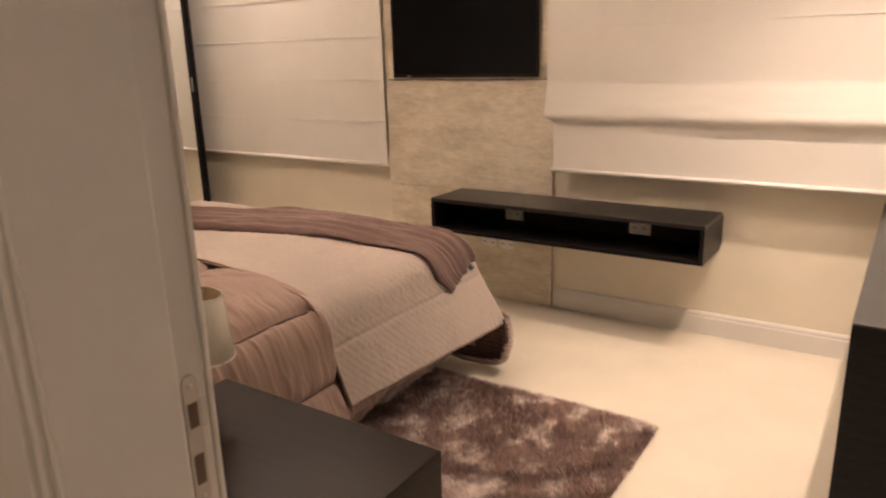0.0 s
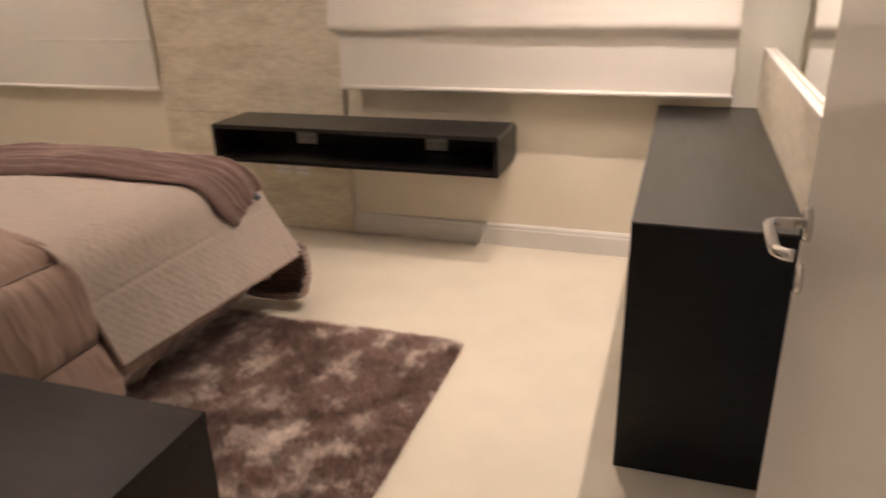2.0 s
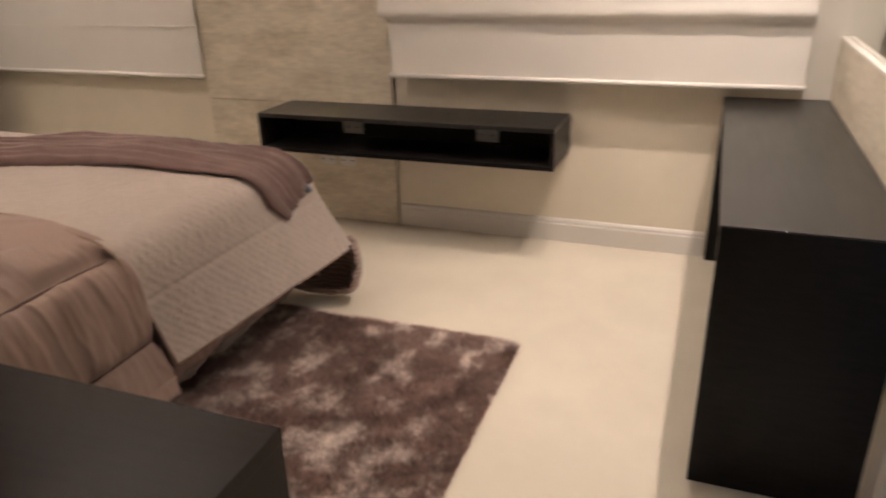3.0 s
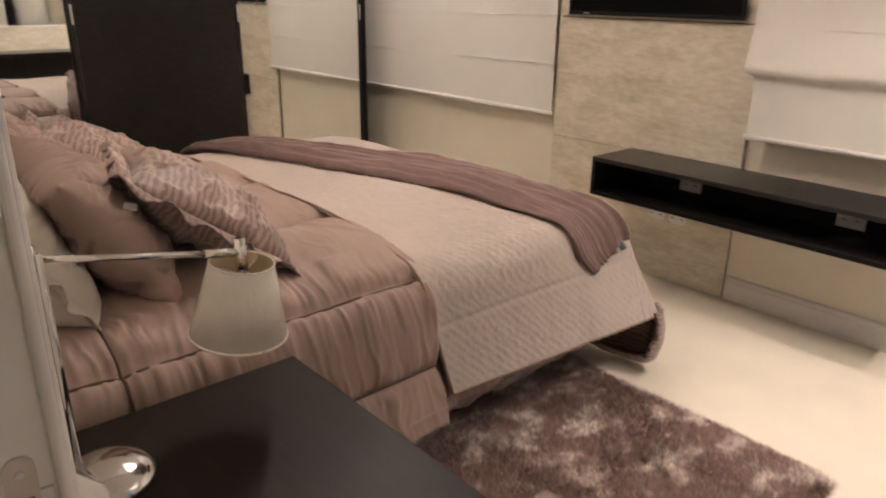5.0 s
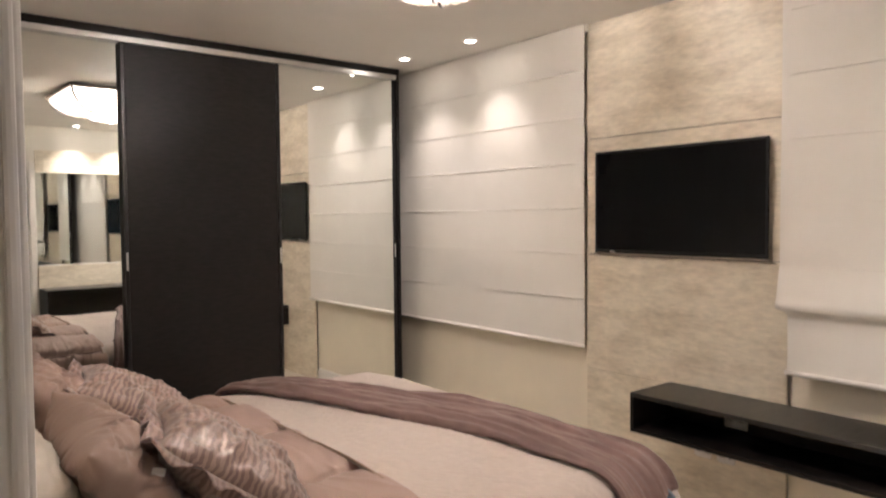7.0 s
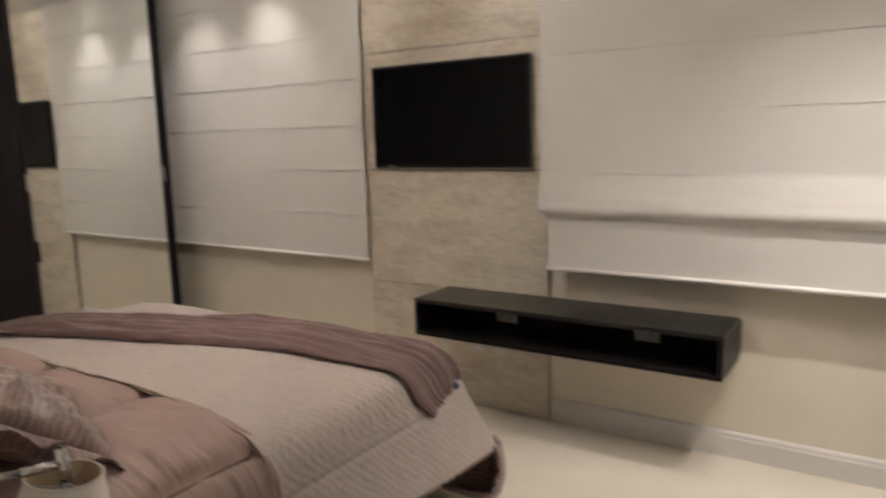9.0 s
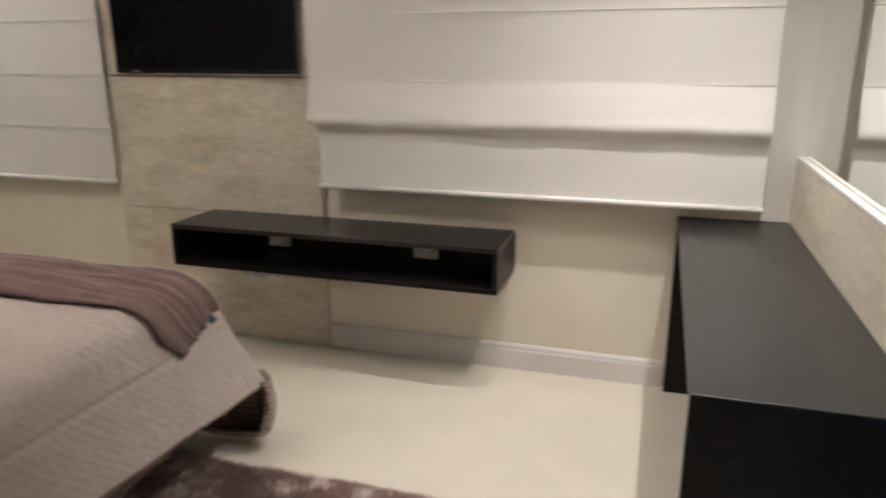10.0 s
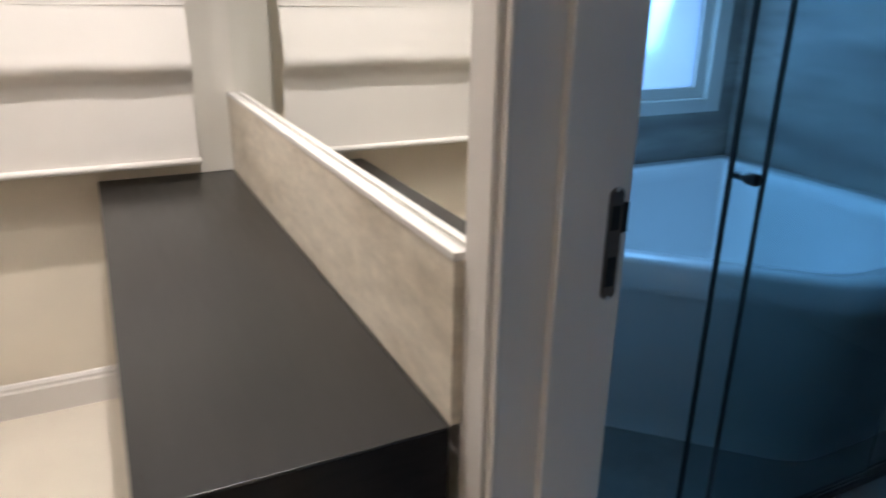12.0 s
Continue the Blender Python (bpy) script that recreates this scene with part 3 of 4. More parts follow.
part("plinth", box(WX + 0.05, WF, WY0 + 0.025, WY1 - 0.025, 0.0, 0.06), M_BLACK, ward)
part("track", box(WF - 0.06, WF + 0.027, WY0, WY1 - 0.026, 2.492, 2.524, 0.002), M_ALU, ward, "brushed aluminium top track")
part("back_panel", box(WX + 0.002, WX + 0.02, WY0 + 0.025, WY1 - 0.025, 0.0, 2.525), M_BLACK, ward)


def slide_door(y0, y1, x, mirror_face, label, turn=0.0):
    c = Vector((x, (y0 + y1) / 2, 0))
    m = Matrix.Translation(c) @ pose(0, 0, 0, 0, 0, turn) @ Matrix.Translation(-c)
    d = part("door", box(x - 0.022, x - 0.004, y0 + 0.002, y1 - 0.002, 0.062, 2.49, 0.0, None, m), M_BLACK, ward, label)
    if mirror_face:
        part("glass", box(x - 0.0035, x, y0 + 0.022, y1 - 0.022, 0.085, 2.488, 0.0, None, m), M_MIRROR, d, "mirror glass")
    else:
        part("face_board", box(x - 0.0035, x + 0.002, y0 + 0.022, y1 - 0.022, 0.085, 2.488, 0.001, None, m), M_DOORBLACK, d)
    for e0, e1 in ((y0, y0 + 0.020), (y1 - 0.020, y1)):
        part("stile", box(x - 0.004, x + 0.007, e0, e1, 0.062, 2.49, 0.002, None, m), M_DARKMETAL, d, "dark metal edge profile")
        part("pull", box(x + 0.0065, x + 0.010, e0 + 0.004, e1 - 0.004, 1.22, 1.32, 0.001, None, m), M_ALU, d, "short silver pull")
    part("bottom_rail", box(x - 0.004, x + 0.006, y0 + 0.020, y1 - 0.020, 0.062, 0.084, 0.001, None, m), M_DARKMETAL, d)
    return d


slide_door(0.91, 1.905, WF - 0.006, True, "mirrored sliding door hanging slightly askew", 0.95)
slide_door(1.885, 2.835, WF + 0.022, False, "black wooden sliding door")
slide_door(2.815, 3.742, WF, True, "mirrored sliding door")

# ---- bed ----
BXL, BXR, BYF, BTOP, RR = -3.22, -1.32, 2.955, 0.615, 0.075
BC, HW = (BXL + BXR) / 2, (BXR - BXL) / 2 - RR


def fall(d, flare):
    """How far out and down a cloth goes that hangs d past the start of the rounded mattress edge, spreading by flare."""
    if d <= 0:
        return 0.0, 0.0
    arc = RR * math.pi / 2
    if d < arc:
        return RR * math.sin(d / RR), RR * (1 - math.cos(d / RR))
    e = d - arc
    return RR + flare * e, RR + 0.965 * e


def drape(a, y, off=0.0, flare=0.26):
    """A point of a cloth on the bed: a across from its middle, y along the floor, both measured along the cloth; off the cloth's height above the bed."""
    da, db = abs(a) - HW, y - (BYF - RR)
    ha, va = fall(da, flare)
    hb, vb = fall(db, min(flare, 0.30))
    x = BC + math.copysign(min(abs(a), HW) + ha, a)
    yy = min(y, BYF - RR) + hb
    v = (va ** 6 + vb ** 6) ** (1 / 6)
    z = BTOP - v + 0.046 * max(0.0, 1 - (a / HW) ** 4) * min(1.0, max(0.0, (BYF - y) / 0.14))
    s = (va + vb) / (RR)
    k = min(1.0, s)
    nx = math.copysign(k, a) * va / max(1e-6, va + vb)
    ny = k * vb / max(1e-6, va + vb)
    nz = math.sqrt(max(0.05, 1 - k * k * 0.93))
    n = Vector((nx, ny, nz)).normalized()
    return x + off * n.x, yy + off * n.y, z + off * n.z


bed = thing("bed", (BC, 2.0, 0.0), "low upholstered double bed on short dark feet", "bed")
part("base", box(BXL + 0.06, BXR - 0.06, SY + 0.03, BYF - 0.05, 0.10, 0.34, 0.02), M_BEDBASE, bed, "dark brown upholstered base")
part("mattress", box(BXL + 0.035, BXR - 0.035, SY + 0.03, BYF - 0.035, 0.34, BTOP - 0.03, 0.05, None, None, 4), M_SHEET, bed, "", True)
for fx in (BXL + 0.16, BC, BXR - 0.16):
    for fy in (SY + 0.25, 1.95, BYF - 0.16):
        part("foot", lathe([(0.022, 0.0), (0.028, 0.005), (0.032, 0.10)], (fx, fy, 0.0), 16), M_DARKMETAL, bed)

SEAM_A = (-1.18, -0.935, -0.55, -0.06, 0.46, 0.935, 1.18)


def duvet_place(u, v, a0=-1.37, a1=1.37):
    a = a0 + (a1 - a0) * u
    y = SY + 0.06 + (3.40 - SY - 0.06) * v
    if abs(a) > 1.2:
        a *= 1 + 0.005 * min(1.0, max(0.0, (y - 2.0) / 0.15))
    d = min(abs(a - q) for q in SEAM_A)
    e = min(abs(y - q) for q in (1.17, 2.03, 2.90))
    puff = 0.028 * (1 - math.exp(-d / 0.045)) + 0.010 * (1 - math.exp(-d / 0.010)) + 0.016 * (1 - math.exp(-e / 0.016))
    side = 1.0 if abs(a) > 0.80 else 0.42
    near = math.exp(-d / 0.07)
    ridge = max(0.0, 1 - 3.2 * abs(fbm(y * 5.0 + 0.5 * fbm(a * 3, y * 2, 1.0), a * 1.3, 7.0)))
    fine = max(0.0, 1 - 3.6 * abs(fbm(y * 18.0 + 1.2 * fbm(a * 3, y * 3, 8.0), a * 2.0, 5.0)))
    wr = side * (0.010 * ridge + 0.013 * fine * (0.15 + 0.85 * near)) * min(1.0, d / 0.02)
    wr += 0.010 * fbm(a * 2.0, y * 2.0, 1.0)
    under = 0.050 * min(1.0, max(0.0, (y - 2.005) / 0.05))
    x, yy, z = drape(a, y, 0.006 + puff + wr - under, 0.20 - 0.16 * min(1.0, max(0.0, (y - 2.0) / 0.12)))
    if abs(a) > 1.31:
        z += 0.025 * fbm(y * 5, 0.3, 4.0)
    return x, yy, max(z, 0.035)


duvet = thing("duvet", (BC, 2.0, 0.3), "mauve satin quilted duvet with stitched squares covering the bed", "duvet")
link("cover", grid_mesh("cover", duvet_place, 300, 420, 0.012), M_DUVET, duvet, "", True)


SPAN_Y = 3.40 - SY - 0.06


def seam_point(u, v):
    x, y, z = duvet_place(u, v)
    return x + (0.005 if u > 0.84 else -0.005 if u < 0.16 else 0.0), y, z + 0.004


# dark cords along the seams draw the shade of their grooves
for q in SEAM_A:
    part("seam", tube([seam_point((q + 1.37) / 2.74, k / 200 * 1.13 / SPAN_Y) for k in range(201)], 0.0045, 6), M_SEAM, duvet, "stitched seam, its groove's shade put in as dark colour", True)
part("seam", tube([seam_point(k / 200, (1.17 - SY - 0.06) / SPAN_Y) for k in range(201)], 0.0040, 6), M_SEAM, duvet, "stitched seam, its groove's shade put in as dark colour", True)


def hem_place(s):
    def place(u, v):
        x, y, z = duvet_place(1.0 if s > 0 else 0.0, v * 0.79)
        k = u
        return x - s * (0.016 + 0.06 * k) + s * 0.014 * k * fbm(y * 9, k * 2, 4.0), y, max(0.03, z + 0.010 - 0.085 * k + 0.02 * k * fbm(y * 6, 1.0, 2.0))
    return place


for s in (-1, 1):
    link("hem", grid_mesh("hem", hem_place(s), 8, 200, 0.006), M_STRIPE, duvet, "striped satin hem turned under", True)


def spread_place(u, v):
    a = (2 * u - 1) * 1.300
    y = 1.985 + (3.30 - 1.985) * v + 0.26 * max(0.0, abs(a) - 1.0) * (1 - v)
    o = 0.042 + 0.012 * math.exp(-v / 0.05) + 0.004 * fbm(a * 3, y * 3, 9.0) + 0.010 * fbm(a * 1.1, y * 1.4, 5.0)
    o -= 0.006 * math.exp(-((abs(a) - 1.065) / 0.006) ** 2) + 0.004 * math.exp(-((y - 2.97) / 0.006) ** 2)
    o += 0.04 * max(0.0, abs(a) - 1.0) * fbm(y * 3.0, a, 8.0)
    o += 0.0015 * math.sin(y * 190) * math.sin(a * 190 + 2 * fbm(a * 9, y * 9, 1.0)) + 0.0016 * fbm(a * 40, y * 40, 2.0)
    return drape(a, y, o, 0.12 + 0.36 * v)


FOLD_X = (-1.80, -1.50, -1.30, -1.220, -1.170, -1.142, -1.150)
FOLD_Y = (3.000, 3.030, 3.060, 3.065, 3.050, 3.015, 2.975)
FOLD_LOW = (0.100, 0.065, 0.050, 0.055, 0.075, 0.110, 0.150)


def fold_place(u, v):
    """The duvet's corner: hangs past the foot and curls round, its lower edge rolled inwards."""
    k = u * (len(FOLD_X) - 1)
    n = np.arange(len(FOLD_X))
    smooth = [(float(np.mean([np.interp(min(max(k + d, 0), n[-1]), n, row) for d in (-0.45, -0.15, 0.15, 0.45)]))) for row in (FOLD_X, FOLD_Y, FOLD_LOW)]
    x, y, low = smooth
    inx, iny = -1.30 - x, 2.86 - y
    r = math.hypot(inx, iny)
    inx, iny = inx / r, iny / r
    f = min(1.0, v / 0.72)
    z = 0.285 + (low - 0.285) * f
    belly = 0.016 * math.sin(math.pi * f) + 0.010 * fbm(u * 9, f * 2, 2.0) * f
    curl = max(0.0, (v - 0.72) / 0.28) * math.pi * 1.15 * (1 - u ** 6)
    x -= inx * belly - inx * 0.020 * (1 - math.cos(curl))
    y -= iny * belly - iny * 0.020 * (1 - math.cos(curl))
    return x, y, z - 0.016 * math.sin(curl) + 0.006 * fbm(u * 14, v, 6.0)


link("corner_fold", grid_mesh("corner_fold", fold_place, 110, 40, 0.016), M_STRIPE, duvet, "rolled striped satin corner", True)
spread = thing("bedspread", (BC, 2.6, 0.3), "cream quilted cotton bedspread laid over the bed's foot half", "bedspread")
link("quilt", grid_mesh("quilt", spread_place, 360, 180, 0.010), M_SPREAD, spread, "", True)
part("binding", tube([spread_place(k / 140, 0.0) for k in range(141)], 0.0042, 6), M_BIND, spread, "narrow tan edge binding", True)
for u in (0.0, 1.0):
    part("binding", tube([spread_place(u, k / 70) for k in range(71)], 0.0040, 6), M_BIND, spread, "narrow tan edge binding", True)


THROW_A = (-1.16, -1.03, -0.43, 0.17, 0.67, 0.95, 1.03)
THROW_MID = (2.08, 2.12, 2.36, 2.55, 2.69, 2.80, 2.845)
THROW_HALF = (0.10, 0.10, 0.13, 0.16, 0.16, 0.135, 0.11)


def throw_place(u, v):
    a = -1.16 + 2.19 * u
    q = 2 * v - 1
    mid = float(np.interp(a, THROW_A, THROW_MID)) + 0.012 * math.sin(a * 5.0)
    y = mid + q * float(np.interp(a, THROW_A, THROW_HALF))
    lift = 0.048 + 0.040 * max(0.0, 1 - q ** 4) ** 0.5 * (1 - 0.85 * u ** 7)
    lift += 0.011 * max(0.0, 1 - 3.0 * abs(fbm(a * 0.8, q * 2.2 + 0.3 * a, 11.0))) + 0.003 * max(0.0, 1 - 3.0 * abs(fbm(a * 1.5, q * 5.0, 13.0)))
    lift += 0.016 * fbm(a * 1.6, q * 2.6, 6.0) + 0.010 * max(0.0, 1 - 2.5 * abs(fbm(a * 1.4, q * 1.0 + 0.9 * a, 3.0))) + 0.004 * fbm(a * 5, q * 9, 3.0)
    return drape(a - 0.045 * q * u ** 3, y, lift)


throw = link("throw_blanket", grid_mesh("throw_blanket", throw_place, 170, 70, 0.03), M_THROW, None, "", True)
tagged(throw, "mauve fleece throw laid in a rumpled band across the bed", "blanket")
tagged(part("blanket_label", box(-0.022, 0.022, -0.007, 0.007, -0.012, 0.012, 0.003, None, pose(*drape(1.005, 2.905, 0.050), 20, 50, 40)), M_TAG), "grey blue folded cloth label at the throw's end", "label")


def pillow(name, w, h, t, at, tilt, yaw, material, label, group, flange=0.0, quilt=False, seed=0, badge=None):
    """A stuffed pillow standing on its long side, w wide, h high, t thick, leaning back by tilt degrees from upright."""
    n = 96 if quilt else 60

    def face(sgn):
        def place(u, v):
            a, b = 2 * u - 1, 2 * v - 1
            core = max(0.0, (1 - abs(a) ** 2.6)) ** 0.55 * max(0.0, (1 - abs(b) ** 2.6)) ** 0.55
            pinch = 1 - 0.07 * (b * b) * (1 - abs(a)) - 0.02
            px = a * w / 2 * (1 - 0.05 * (1 - abs(b)) * a * a)
            pz = b * h / 2 * (1 - 0.06 * (1 - abs(a)) * b * b) * pinch
            o = t / 2 * core
            wr = fbm(a * 1.6 + seed, b * 1.6, seed) * 0.022 * (0.3 + core) + abs(fbm(a * 4 + b * 2, b * 1.4 + seed, 3.0)) * 0.014 * (1.1 - core) + 0.011 * max(0.0, 1 - 3 * abs(fbm(a * 2.2 + seed, b * 3.0 + a, 4.0)))
            if quilt:
                gx, gy = abs(((a * 2.0 + b * 1.4) % 1) - 0.5), abs(((a * 2.0 - b * 1.4) % 1) - 0.5)
                wr -= 0.015 * (math.exp(-gx / 0.032) + math.exp(-gy / 0.032)) * min(1.0, core * 2)
            return px, -sgn * (o + wr * min(1.0, core * 3)), pz
        return place
    m = pose(*at, 0, 0, yaw) @ pose(0, 0, 0, tilt, 0, 0) @ pose(0, 0, h / 2)
    bm = bmesh.new()
    for s in (1, -1):
        me = grid_mesh("side", face(s), n, n)
        bm.from_mesh(me)
    bmesh.ops.remove_doubles(bm, verts=bm.verts, dist=0.0008)
    if flange:
        def rim(u, v):
            k = u * 2 * math.pi
            c, s = math.cos(k), math.sin(k)
            q = 1 / max(abs(c), abs(s))
            wob = 0.016 * v * fbm(c * 5 + seed, s * 5, 2.0)
            return c * q * (w / 2 - 0.012 + v * flange), wob + 0.012 * v * math.sin(k * 17), s * q * (h / 2 - 0.025 + v * flange)
        bm.from_mesh(grid_mesh("rim", rim, 160, 4, 0.004))
    me = bpy.data.meshes.new(name)
    bm.to_mesh(me)
    bm.free()
    ob = link(name, me, material, None, "", True)
    ob.matrix_world = m
    if badge:
        f = face(-1)
        p, px_, pz_ = (m @ Vector(f(badge[0] + k, badge[1] + l)) for k, l in ((0, 0), (0.01, 0), (0, 0.01)))
        n = (pz_ - p).cross(px_ - p).normalized()
        part("badge", box(-0.015, 0.015, -0.015, 0.015, -0.001, 0.003, 0.0008, None, Matrix.Translation(p) @ n.to_track_quat("Z", "Y").to_matrix().to_4x4() @ pose(0, 0, 0, 0, 0, 45)), M_PLASTIC, None, "small white diamond badge").parent = ob
        ob.children[0].matrix_parent_inverse = m.inverted()
    return tagged(ob, label, "pillow", group)


ZP = BTOP + 0.035
for px, g in ((-1.84, 0), (-2.70, 1)):
    pillow("pillow", 0.70, 0.43, 0.20, (px + 0.02, 1.175, ZP), 28, 0, M_PILLOW, "white cotton pillow leaning on the bed head", "white pillows", 0.03, False, 1 + g)
    pillow("quilted_pillow", 0.70, 0.43, 0.21, (px + 0.02, 1.40, ZP), 33, -4, M_DUVET, "mauve satin quilted pillow leaning on the white pillow", "quilted pillows", 0.0, True, 5 + g, None if g else (0.90, 0.62))
    pillow("striped_pillow", 0.46, 0.48, 0.17, (px + 0.14, 1.74, ZP + 0.035), 58 if g else 54, -14, M_STRIPE, "zebra-striped mauve pillow with a ruffled flange", "striped pillows", 0.055, False, 9 + g)

# ---- nightstand and lamp ----
ns = thing("nightstand", (-0.82, 1.2, 0.0), "black wooden box nightstand beside the bed", "nightstand")
NX0, NX1, NY0, NY1, NZ = -1.150, -0.468, SY + 0.012, 1.487, 0.627
part("top", box(NX0, NX1, NY0, NY1, NZ - 0.030, NZ, 0.0015), M_NIGHT, ns)
part("side_panel", box(NX0 + 0.001, NX0 + 0.026, NY0, NY1 - 0.001, 0.0, NZ - 0.030, 0.001), M_NIGHT, ns)
part("side_panel", box(NX1 - 0.026, NX1 - 0.001, NY0, NY1 - 0.001, 0.0, NZ - 0.030, 0.001), M_NIGHT, ns)
part("back_panel", box(NX0 + 0.026, NX1 - 0.026, NY0, NY0 + 0.015, 0.04, NZ - 0.030), M_NIGHT, ns)
for k in range(2):
    dr = part("drawer_front", box(NX0 + 0.028, NX1 - 0.028, NY1 - 0.022, NY1 - 0.003, 0.06 + 0.266 * k, 0.06 + 0.266 * k + 0.262, 0.001), M_NIGHT, ns)
part("bottom", box(NX0 + 0.026, NX1 - 0.026, NY0 + 0.015, NY1 - 0.024, 0.04, 0.058), M_NIGHT, ns)

lp = thing("table_lamp", (-0.97, 1.03, NZ), "chrome swing-arm table lamp with an ivory shade on the nightstand", "lamp")
PLX, PLY, AZ = -1.000, 0.985, 1.022
part("base", lathe([(0.078, 0.0), (0.080, 0.006), (0.077, 0.014), (0.066, 0.026), (0.045, 0.036), (0.02, 0.041), (0.001, 0.042)], (-0.965, 1.03, NZ), 40), M_CHROME, lp, "domed chrome foot", True)
for d in (0.0, 0.013):
    part("pole", tube([(PLX + d, PLY + d, NZ + 0.02), (PLX + d, PLY + d, AZ + 0.01)], 0.0055, 14), M_CHROME, lp, "", True)
part("joint", lathe([(0.001, -0.022), (0.013, -0.022), (0.014, -0.018), (0.014, 0.016), (0.010, 0.022), (0.001, 0.022)], (PLX, PLY, AZ), 20), M_CHROME, lp, "", True)
CX, CY = -0.996, 1.315
part("arm", tube([(PLX, PLY, AZ), (CX, CY - 0.035, 0.965)], 0.0055, 12), M_CHROME, lp, "", True)
part("sleeve", tube([(PLX + (CX - PLX) * 0.86, PLY + (CY - PLY) * 0.80, AZ + (0.962 - AZ) * 0.86), (CX, CY, 0.960)], 0.0078, 12), M_CHROME, lp, "", True)
part("stem", tube([(CX, CY, 0.915), (CX, CY, 0.985)], 0.0105, 16), M_CHROME, lp, "", True)
LEANING = Matrix.Translation((CX, CY, 0.94)) @ Matrix.Rotation(radians(7), 4, Vector((-0.77, 0.64, 0))) @ Matrix.Translation((-CX, -CY, -0.94))


def leaned(bm):
    bmesh.ops.transform(bm, matrix=LEANING, verts=bm.verts)
    return bm


sh = part("shade", leaned(lathe([(0.056, 0.940), (0.0575, 0.940), (0.089, 0.800), (0.0875, 0.800)], (CX, CY, 0.0), 48, None, True)), M_SHADE, lp, "ivory tapered shade in clear wrap", True)
part("lining", leaned(lathe([(0.0550, 0.939), (0.0556, 0.939), (0.0868, 0.801), (0.0862, 0.801)], (CX, CY, 0.0), 48, None, True)), M_GOLD, sh, "golden inner lining", True)
for z, r in ((0.940, 0.0568), (0.800, 0.0886)):
    part("rim", leaned(tube([(CX + r * math.cos(k * math.pi / 20), CY + r * math.sin(k * math.pi / 20), z) for k in range(41)], 0.0022, 6)), M_SHADE, sh, "", True)
part("socket", lathe([(0.001, 0.86), (0.016, 0.86), (0.016, 0.905), (0.012, 0.918), (0.001, 0.918)], (CX, CY, 0.0), 18), M_PLASTIC, lp, "", True)
for k in range(3):
    a = k * 2 * math.pi / 3
    part("spoke", tube([(CX, CY, 0.918), (CX + 0.055 * math.cos(a), CY + 0.055 * math.sin(a), 0.934)], 0.0015, 6), M_CHROME, lp)

# ---- rug ----
rug = thing("shag_rug", (-0.95, 2.2, 0.0), "mauve brown shag rug with pale flattened patches beside the bed", "rug")
RX0, RX1, RY0, RY1 = -1.62, -0.405, 1.53, 2.885
part("backing", box(RX0 + 0.01, RX1 - 0.01, RY0 + 0.01, RY1 - 0.01, 0.001, 0.010), M_RUG, rug)
rng = np.random.default_rng(5)
N = 190000
bx_, by_ = rng.uniform(RX0, RX1, N), rng.uniform(RY0, RY1, N)
edge = np.minimum.reduce([bx_ - RX0, RX1 - bx_, by_ - RY0, RY1 - by_])
ln = rng.uniform(0.026, 0.044, N) * np.clip(0.55 + edge * 12, 0, 1)
ang = 2.2 * np.sin(bx_ * 9 + 2 * np.sin(by_ * 7)) + 2.0 * np.cos(by_ * 11 + 1.7 * np.sin(bx_ * 6)) + rng.normal(0, 1.3, N)
lean = rng.uniform(0.25, 0.95, N)
wd = rng.uniform(0.0014, 0.0028, N)
tipx, tipy = bx_ + ln * lean * np.cos(ang), by_ + ln * lean * np.sin(ang)
tipz = 0.008 + ln * np.sqrt(1 - 0.75 * lean ** 2)
sx_, sy_ = -np.sin(ang) * wd, np.cos(ang) * wd
V = np.stack([np.stack([bx_ - sx_, by_ - sy_, np.full(N, 0.008)], 1), np.stack([bx_ + sx_, by_ + sy_, np.full(N, 0.008)], 1), np.stack([tipx, tipy, tipz], 1)], 1).reshape(-1, 3)
me = bpy.data.meshes.new("shag")
me.from_pydata(V.tolist(), [], np.arange(3 * N).reshape(-1, 3).tolist())
tagged(link("shag", me, M_RUG, rug, "mauve brown shaggy pile"), "", "", "", "stuff")

# ---- ceiling lights ----
chand = thing("chandelier", (CH[0], CH[1], CEIL), "square flush chandelier of draped crystal bead strings, lit", "chandelier")
part("plate", box(CH[0] - 0.385, CH[0] + 0.385, CH[1] - 0.385, CH[1] + 0.385, CEIL - 0.028, CEIL - 0.002, 0.004), M_ALU, chand)
rimbm = bmesh.new()
for s in (-1, 1):
    box(CH[0] - 0.412, CH[0] + 0.412, CH[1] + s * 0.4 - 0.012, CH[1] + s * 0.4 + 0.012, CEIL - 0.040, CEIL - 0.012, 0.004, rimbm)
    box(CH[0] + s * 0.4 - 0.012, CH[0] + s * 0.4 + 0.012, CH[1] - 0.387, CH[1] + 0.387, CEIL - 0.040, CEIL - 0.012, 0.004, rimbm)
part("frame", rimbm, M_BRONZE, chand, "bronze metal square frame")
for dx, dy in ((-0.13, -0.13), (0.13, -0.13), (-0.13, 0.13), (0.13, 0.13)):
    b = part("bulb", lathe([(0.001, -0.030), (0.018, -0.026), (0.030, -0.010), (0.030, 0.006), (0.020, 0.024), (0.012, 0.034), (0.001, 0.035)], (CH[0] + dx, CH[1] + dy, 2.478), 20), M_BULB, chand, "glowing bulb", True)
    b.visible_shadow = False


def edge_point(k):
    """A point on the square frame, k from 0 to 4 round it."""
    s, f = int(k) % 4, (k % 1) * 2 - 1
    return ((f, -1), (1, f), (-f, 1), (-1, -f))[s]


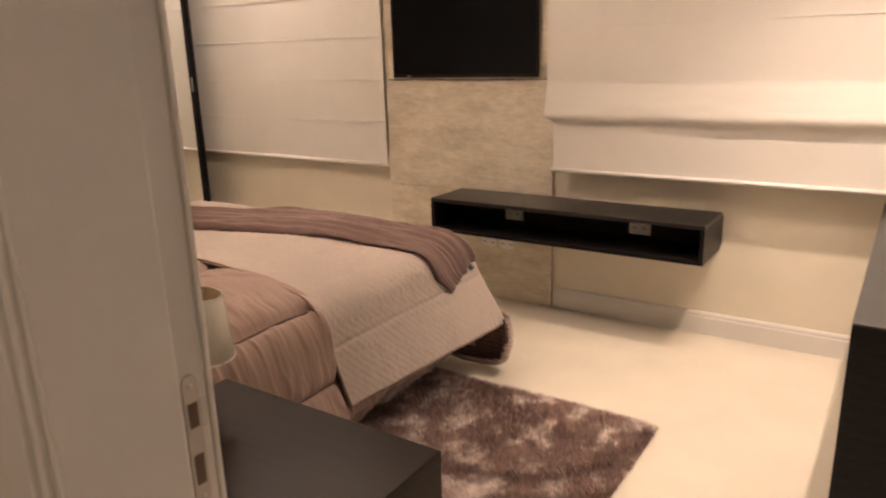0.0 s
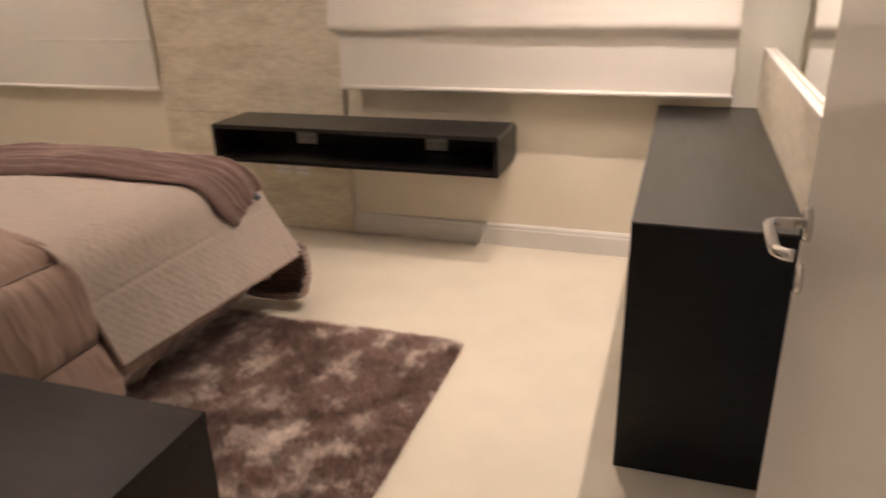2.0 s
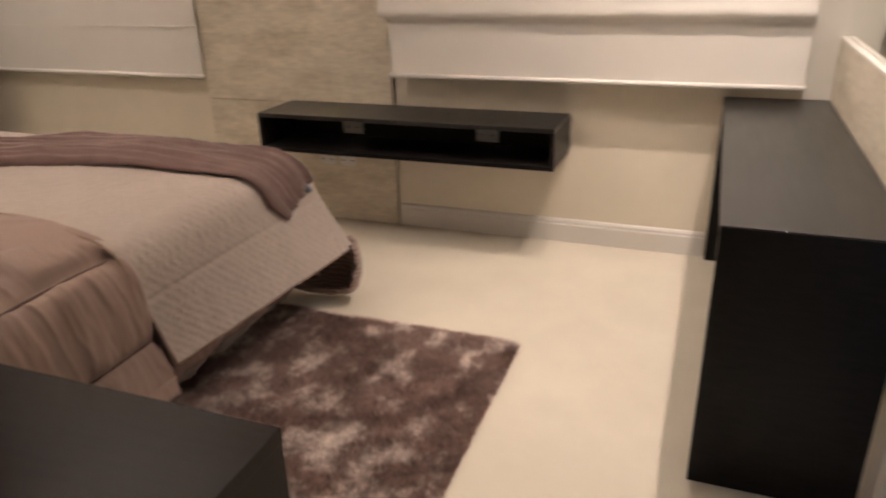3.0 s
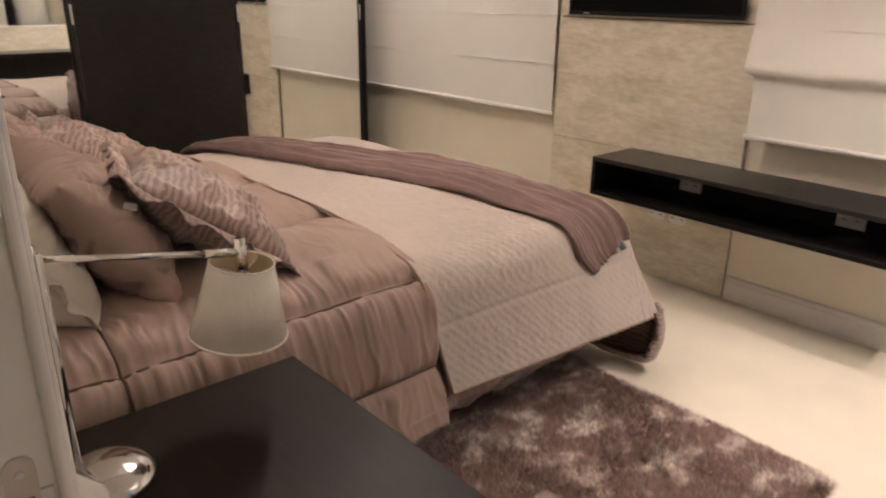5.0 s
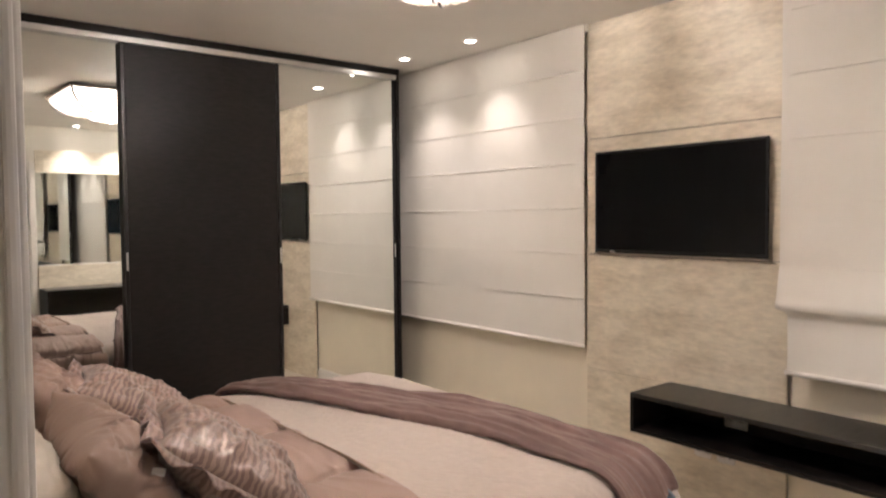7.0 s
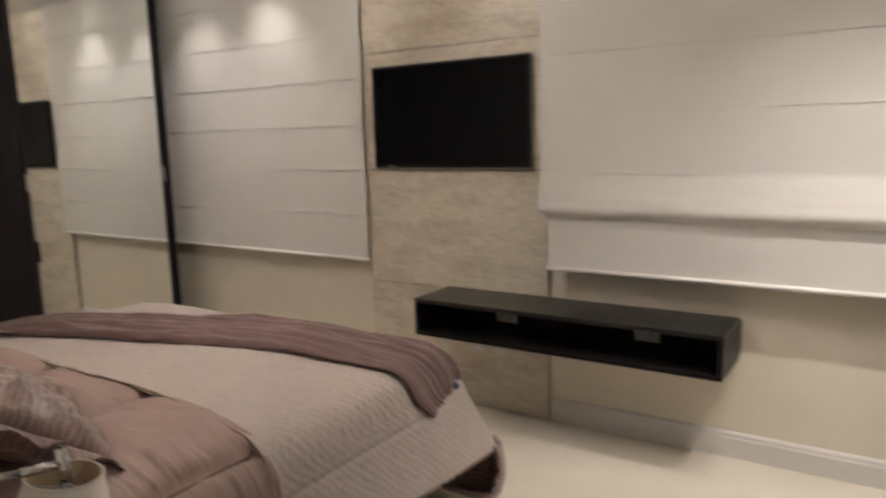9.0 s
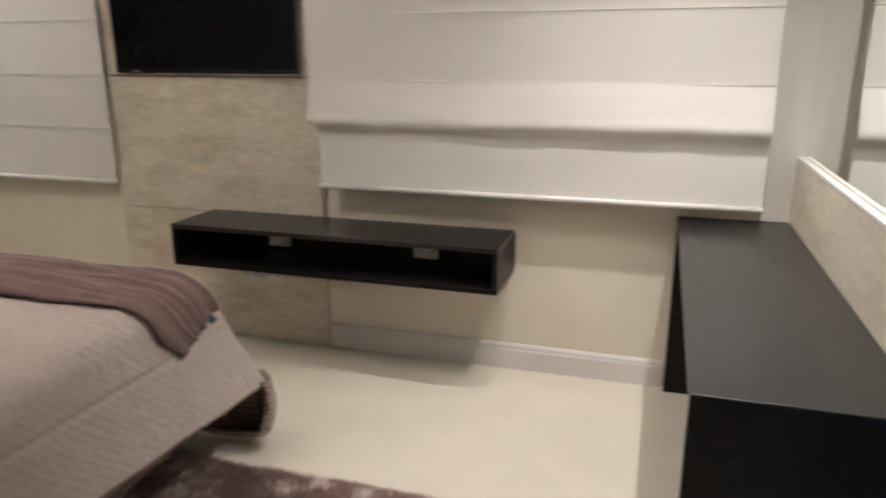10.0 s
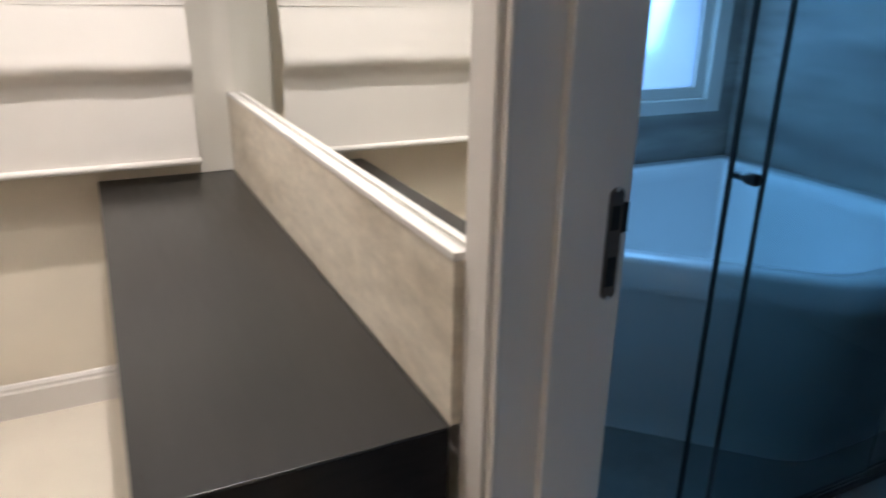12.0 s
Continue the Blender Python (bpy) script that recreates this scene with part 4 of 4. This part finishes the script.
def strand(ex, ey, mx_, my_, out, inn, z0, sag, pull, n=11):
    """One bead string from the frame down and inwards."""
    pts = []
    for j in range(n):
        f = j / (n - 1)
        rad = out + (inn - out) * f ** 1.35
        qx, qy = ex + (mx_ - ex) * pull * f, ey + (my_ - ey) * pull * f
        pts.append((CH[0] + rad * qx, CH[1] + rad * qy, z0 - sag * math.sin(f * math.pi * 0.5) ** 0.75))
    return pts


for tier, (count, out, inn, z0, sag, each) in enumerate(((8, 0.392, 0.185, CEIL - 0.036, 0.150, 28), (4, 0.180, 0.045, CEIL - 0.150, 0.085, 18))):
    for lobe in range(count):
        rnd = random.Random(lobe + 10 * tier)
        mx_, my_ = edge_point((lobe + 0.5) * 4 / count)
        for i in range(each):
            g = i / (each - 1)
            ex, ey = edge_point((lobe + 0.05 + 0.90 * g) * 4 / count)
            drop = sag * (1 + 0.12 * math.sin(math.pi * g)) + rnd.uniform(-0.005, 0.005)
            part("bead_string", tube(strand(ex, ey, mx_, my_, out, inn, z0, drop, 0.30), 0.0058, 5), M_BEAD, chand)
        ex, ey = edge_point(lobe * 4 / count)
        part("rib", tube(strand(ex, ey, ex, ey, out, inn, z0 - 0.004, sag * 1.0, 0.0), 0.0075, 8), M_DARKMETAL, chand, "dark curved rib", True)

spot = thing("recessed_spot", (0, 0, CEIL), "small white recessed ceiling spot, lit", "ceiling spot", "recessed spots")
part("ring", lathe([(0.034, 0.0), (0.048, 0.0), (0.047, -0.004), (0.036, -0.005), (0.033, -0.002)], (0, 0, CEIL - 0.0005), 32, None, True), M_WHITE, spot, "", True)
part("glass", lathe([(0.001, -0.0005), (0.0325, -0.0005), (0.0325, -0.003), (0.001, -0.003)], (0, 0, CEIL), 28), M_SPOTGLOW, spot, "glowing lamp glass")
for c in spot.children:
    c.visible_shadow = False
# the last copy is the added corridor fitting, out of view
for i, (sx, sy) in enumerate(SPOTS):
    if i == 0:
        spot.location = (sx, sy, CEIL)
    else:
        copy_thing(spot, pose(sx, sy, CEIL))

# ---- bathroom ----
win = thing("bathroom_window", ((WIN[0] + WIN[1]) / 2, NY, WIN[2]), "white framed bathroom window with frosted panes", "window")
wf = bmesh.new()
for a in ((WIN[0] - 0.1, WIN[0] - 0.02, WIN[2] - 0.1, WIN[3] + 0.1), (WIN[1] + 0.05, WIN[1] + 0.13, WIN[2] - 0.1, WIN[3] + 0.1), (WIN[0] - 0.02, WIN[1] + 0.05, WIN[2] - 0.1, WIN[2] - 0.04), (WIN[0] - 0.02, WIN[1] + 0.05, WIN[3] + 0.04, WIN[3] + 0.1)):
    box(a[0], a[1], NY - 0.014, NY + 0.12, a[2], a[3], 0.003, wf)
part("window_frame", wf, M_WHITE, win)
MIDX = (WIN[0] + WIN[1]) / 2
for a, b in ((WIN[0] - 0.02, MIDX), (MIDX, WIN[1] + 0.05)):
    sb = bmesh.new()
    for c in ((a, a + 0.05, WIN[2] - 0.04, WIN[3] + 0.04), (b - 0.05, b, WIN[2] - 0.04, WIN[3] + 0.04), (a + 0.05, b - 0.05, WIN[2] - 0.04, WIN[2] + 0.01), (a + 0.05, b - 0.05, WIN[3] - 0.01, WIN[3] + 0.04)):
        box(c[0], c[1], NY + 0.02, NY + 0.06, c[2], c[3], 0.003, sb)
    sash = part("sash", sb, M_WHITE, win)
    p = part("pane", box(a + 0.05, b - 0.05, NY + 0.037, NY + 0.043, WIN[2] + 0.01, WIN[3] - 0.01), M_FROST, sash, "frosted glass pane")
    p.visible_shadow = False
tagged(part("backdrop_sky", box(-0.5, 5.0, NY + 2.0, NY + 2.02, -0.5, 5.0), M_SKYGLOW), "pale daylight sky outside the bathroom window", "", "", "structure")

# corner bathtub with a slanted front
TB = 0.62
OUT = [(1.30, NY - 0.003), (1.30, 3.26), (1.96, 2.61), (BX - 0.003, 2.61), (BX - 0.003, NY - 0.003)]
tub = thing("bathtub", (2.2, 3.3, 0.0), "white acrylic corner bathtub with a slanted front", "bathtub")


def ring_of(scale, z, bm):
    cx, cy = 2.18, 3.30
    vs = []
    pts = OUT
    n = len(pts)
    for i in range(n):
        p, q, r = Vector(pts[i - 1]), Vector(pts[i]), Vector(pts[(i + 1) % n])
        rad = 0.10 if 0 < i < 4 else 0.03
        a, b = (p - q).normalized() * rad, (r - q).normalized() * rad
        for k in range(5):
            f = k / 4
            w = q + a * (1 - f) ** 2 + b * f ** 2
            vs.append(bm.verts.new((cx + (w.x - cx) * scale, cy + (w.y - cy) * scale, z)))
    return vs


bm = bmesh.new()
rings = [ring_of(s, z, bm) for s, z in ((0.84, 0.0), (0.85, 0.09), (0.875, 0.105), (0.95, 0.50), (0.985, 0.52), (1.0, 0.55), (1.0, TB - 0.012), (0.992, TB), (0.86, TB), (0.845, TB - 0.01), (0.82, TB - 0.06), (0.72, 0.24), (0.64, 0.20))]
for ra, rb in zip(rings, rings[1:]):
    for i in range(len(ra)):
        bm.faces.new((ra[i], ra[(i + 1) % len(ra)], rb[(i + 1) % len(ra)], rb[i]))
bm.faces.new(rings[-1])
part("shell", bm, M_TUB, tub, "", True)
part("drain", lathe([(0.001, 0), (0.022, 0), (0.020, 0.004), (0.001, 0.005)], (2.0, 3.2, 0.20), 20), M_CHROME, tub, "chrome drain")

# glass screen in front of the tub
screen = thing("shower_screen", (1.9, 2.575, 0.0), "clear glass sliding screen with dark edges in front of the bathtub", "glass screen")
GY = 2.575
for x0, x1, dy in ((1.363, 2.10, 0.0), (1.477, BX - 0.01, 0.016)):
    g = part("panel", box(x0, x1, GY + dy, GY + dy + 0.008, 0.02, 2.05), M_GLASS, screen, "clear tempered glass sheet")
    g.visible_shadow = False
    part("edge", box(x0 - 0.007, x0 - 0.0005, GY + dy - 0.001, GY + dy + 0.009, 0.02, 2.05), M_DARKMETAL, g, "dark glass edge")
part("track", box(1.37, BX - 0.005, GY - 0.008, GY + 0.034, 0.0, 0.019, 0.002), M_DARKMETAL, screen, "dark floor track")
part("header", box(1.0, BX - 0.005, GY - 0.008, GY + 0.034, 2.051, 2.085, 0.003), M_ALU, screen)
part("knob", turned([(0.001, -0.036), (0.011, -0.036), (0.013, -0.032), (0.013, -0.010), (0.009, -0.006), (0.009, 0.026), (0.001, 0.026)], pose(1.395, GY, 0.981, -90, 0, 0), 24), M_DARKMETAL, screen, "round dark metal knob", True)
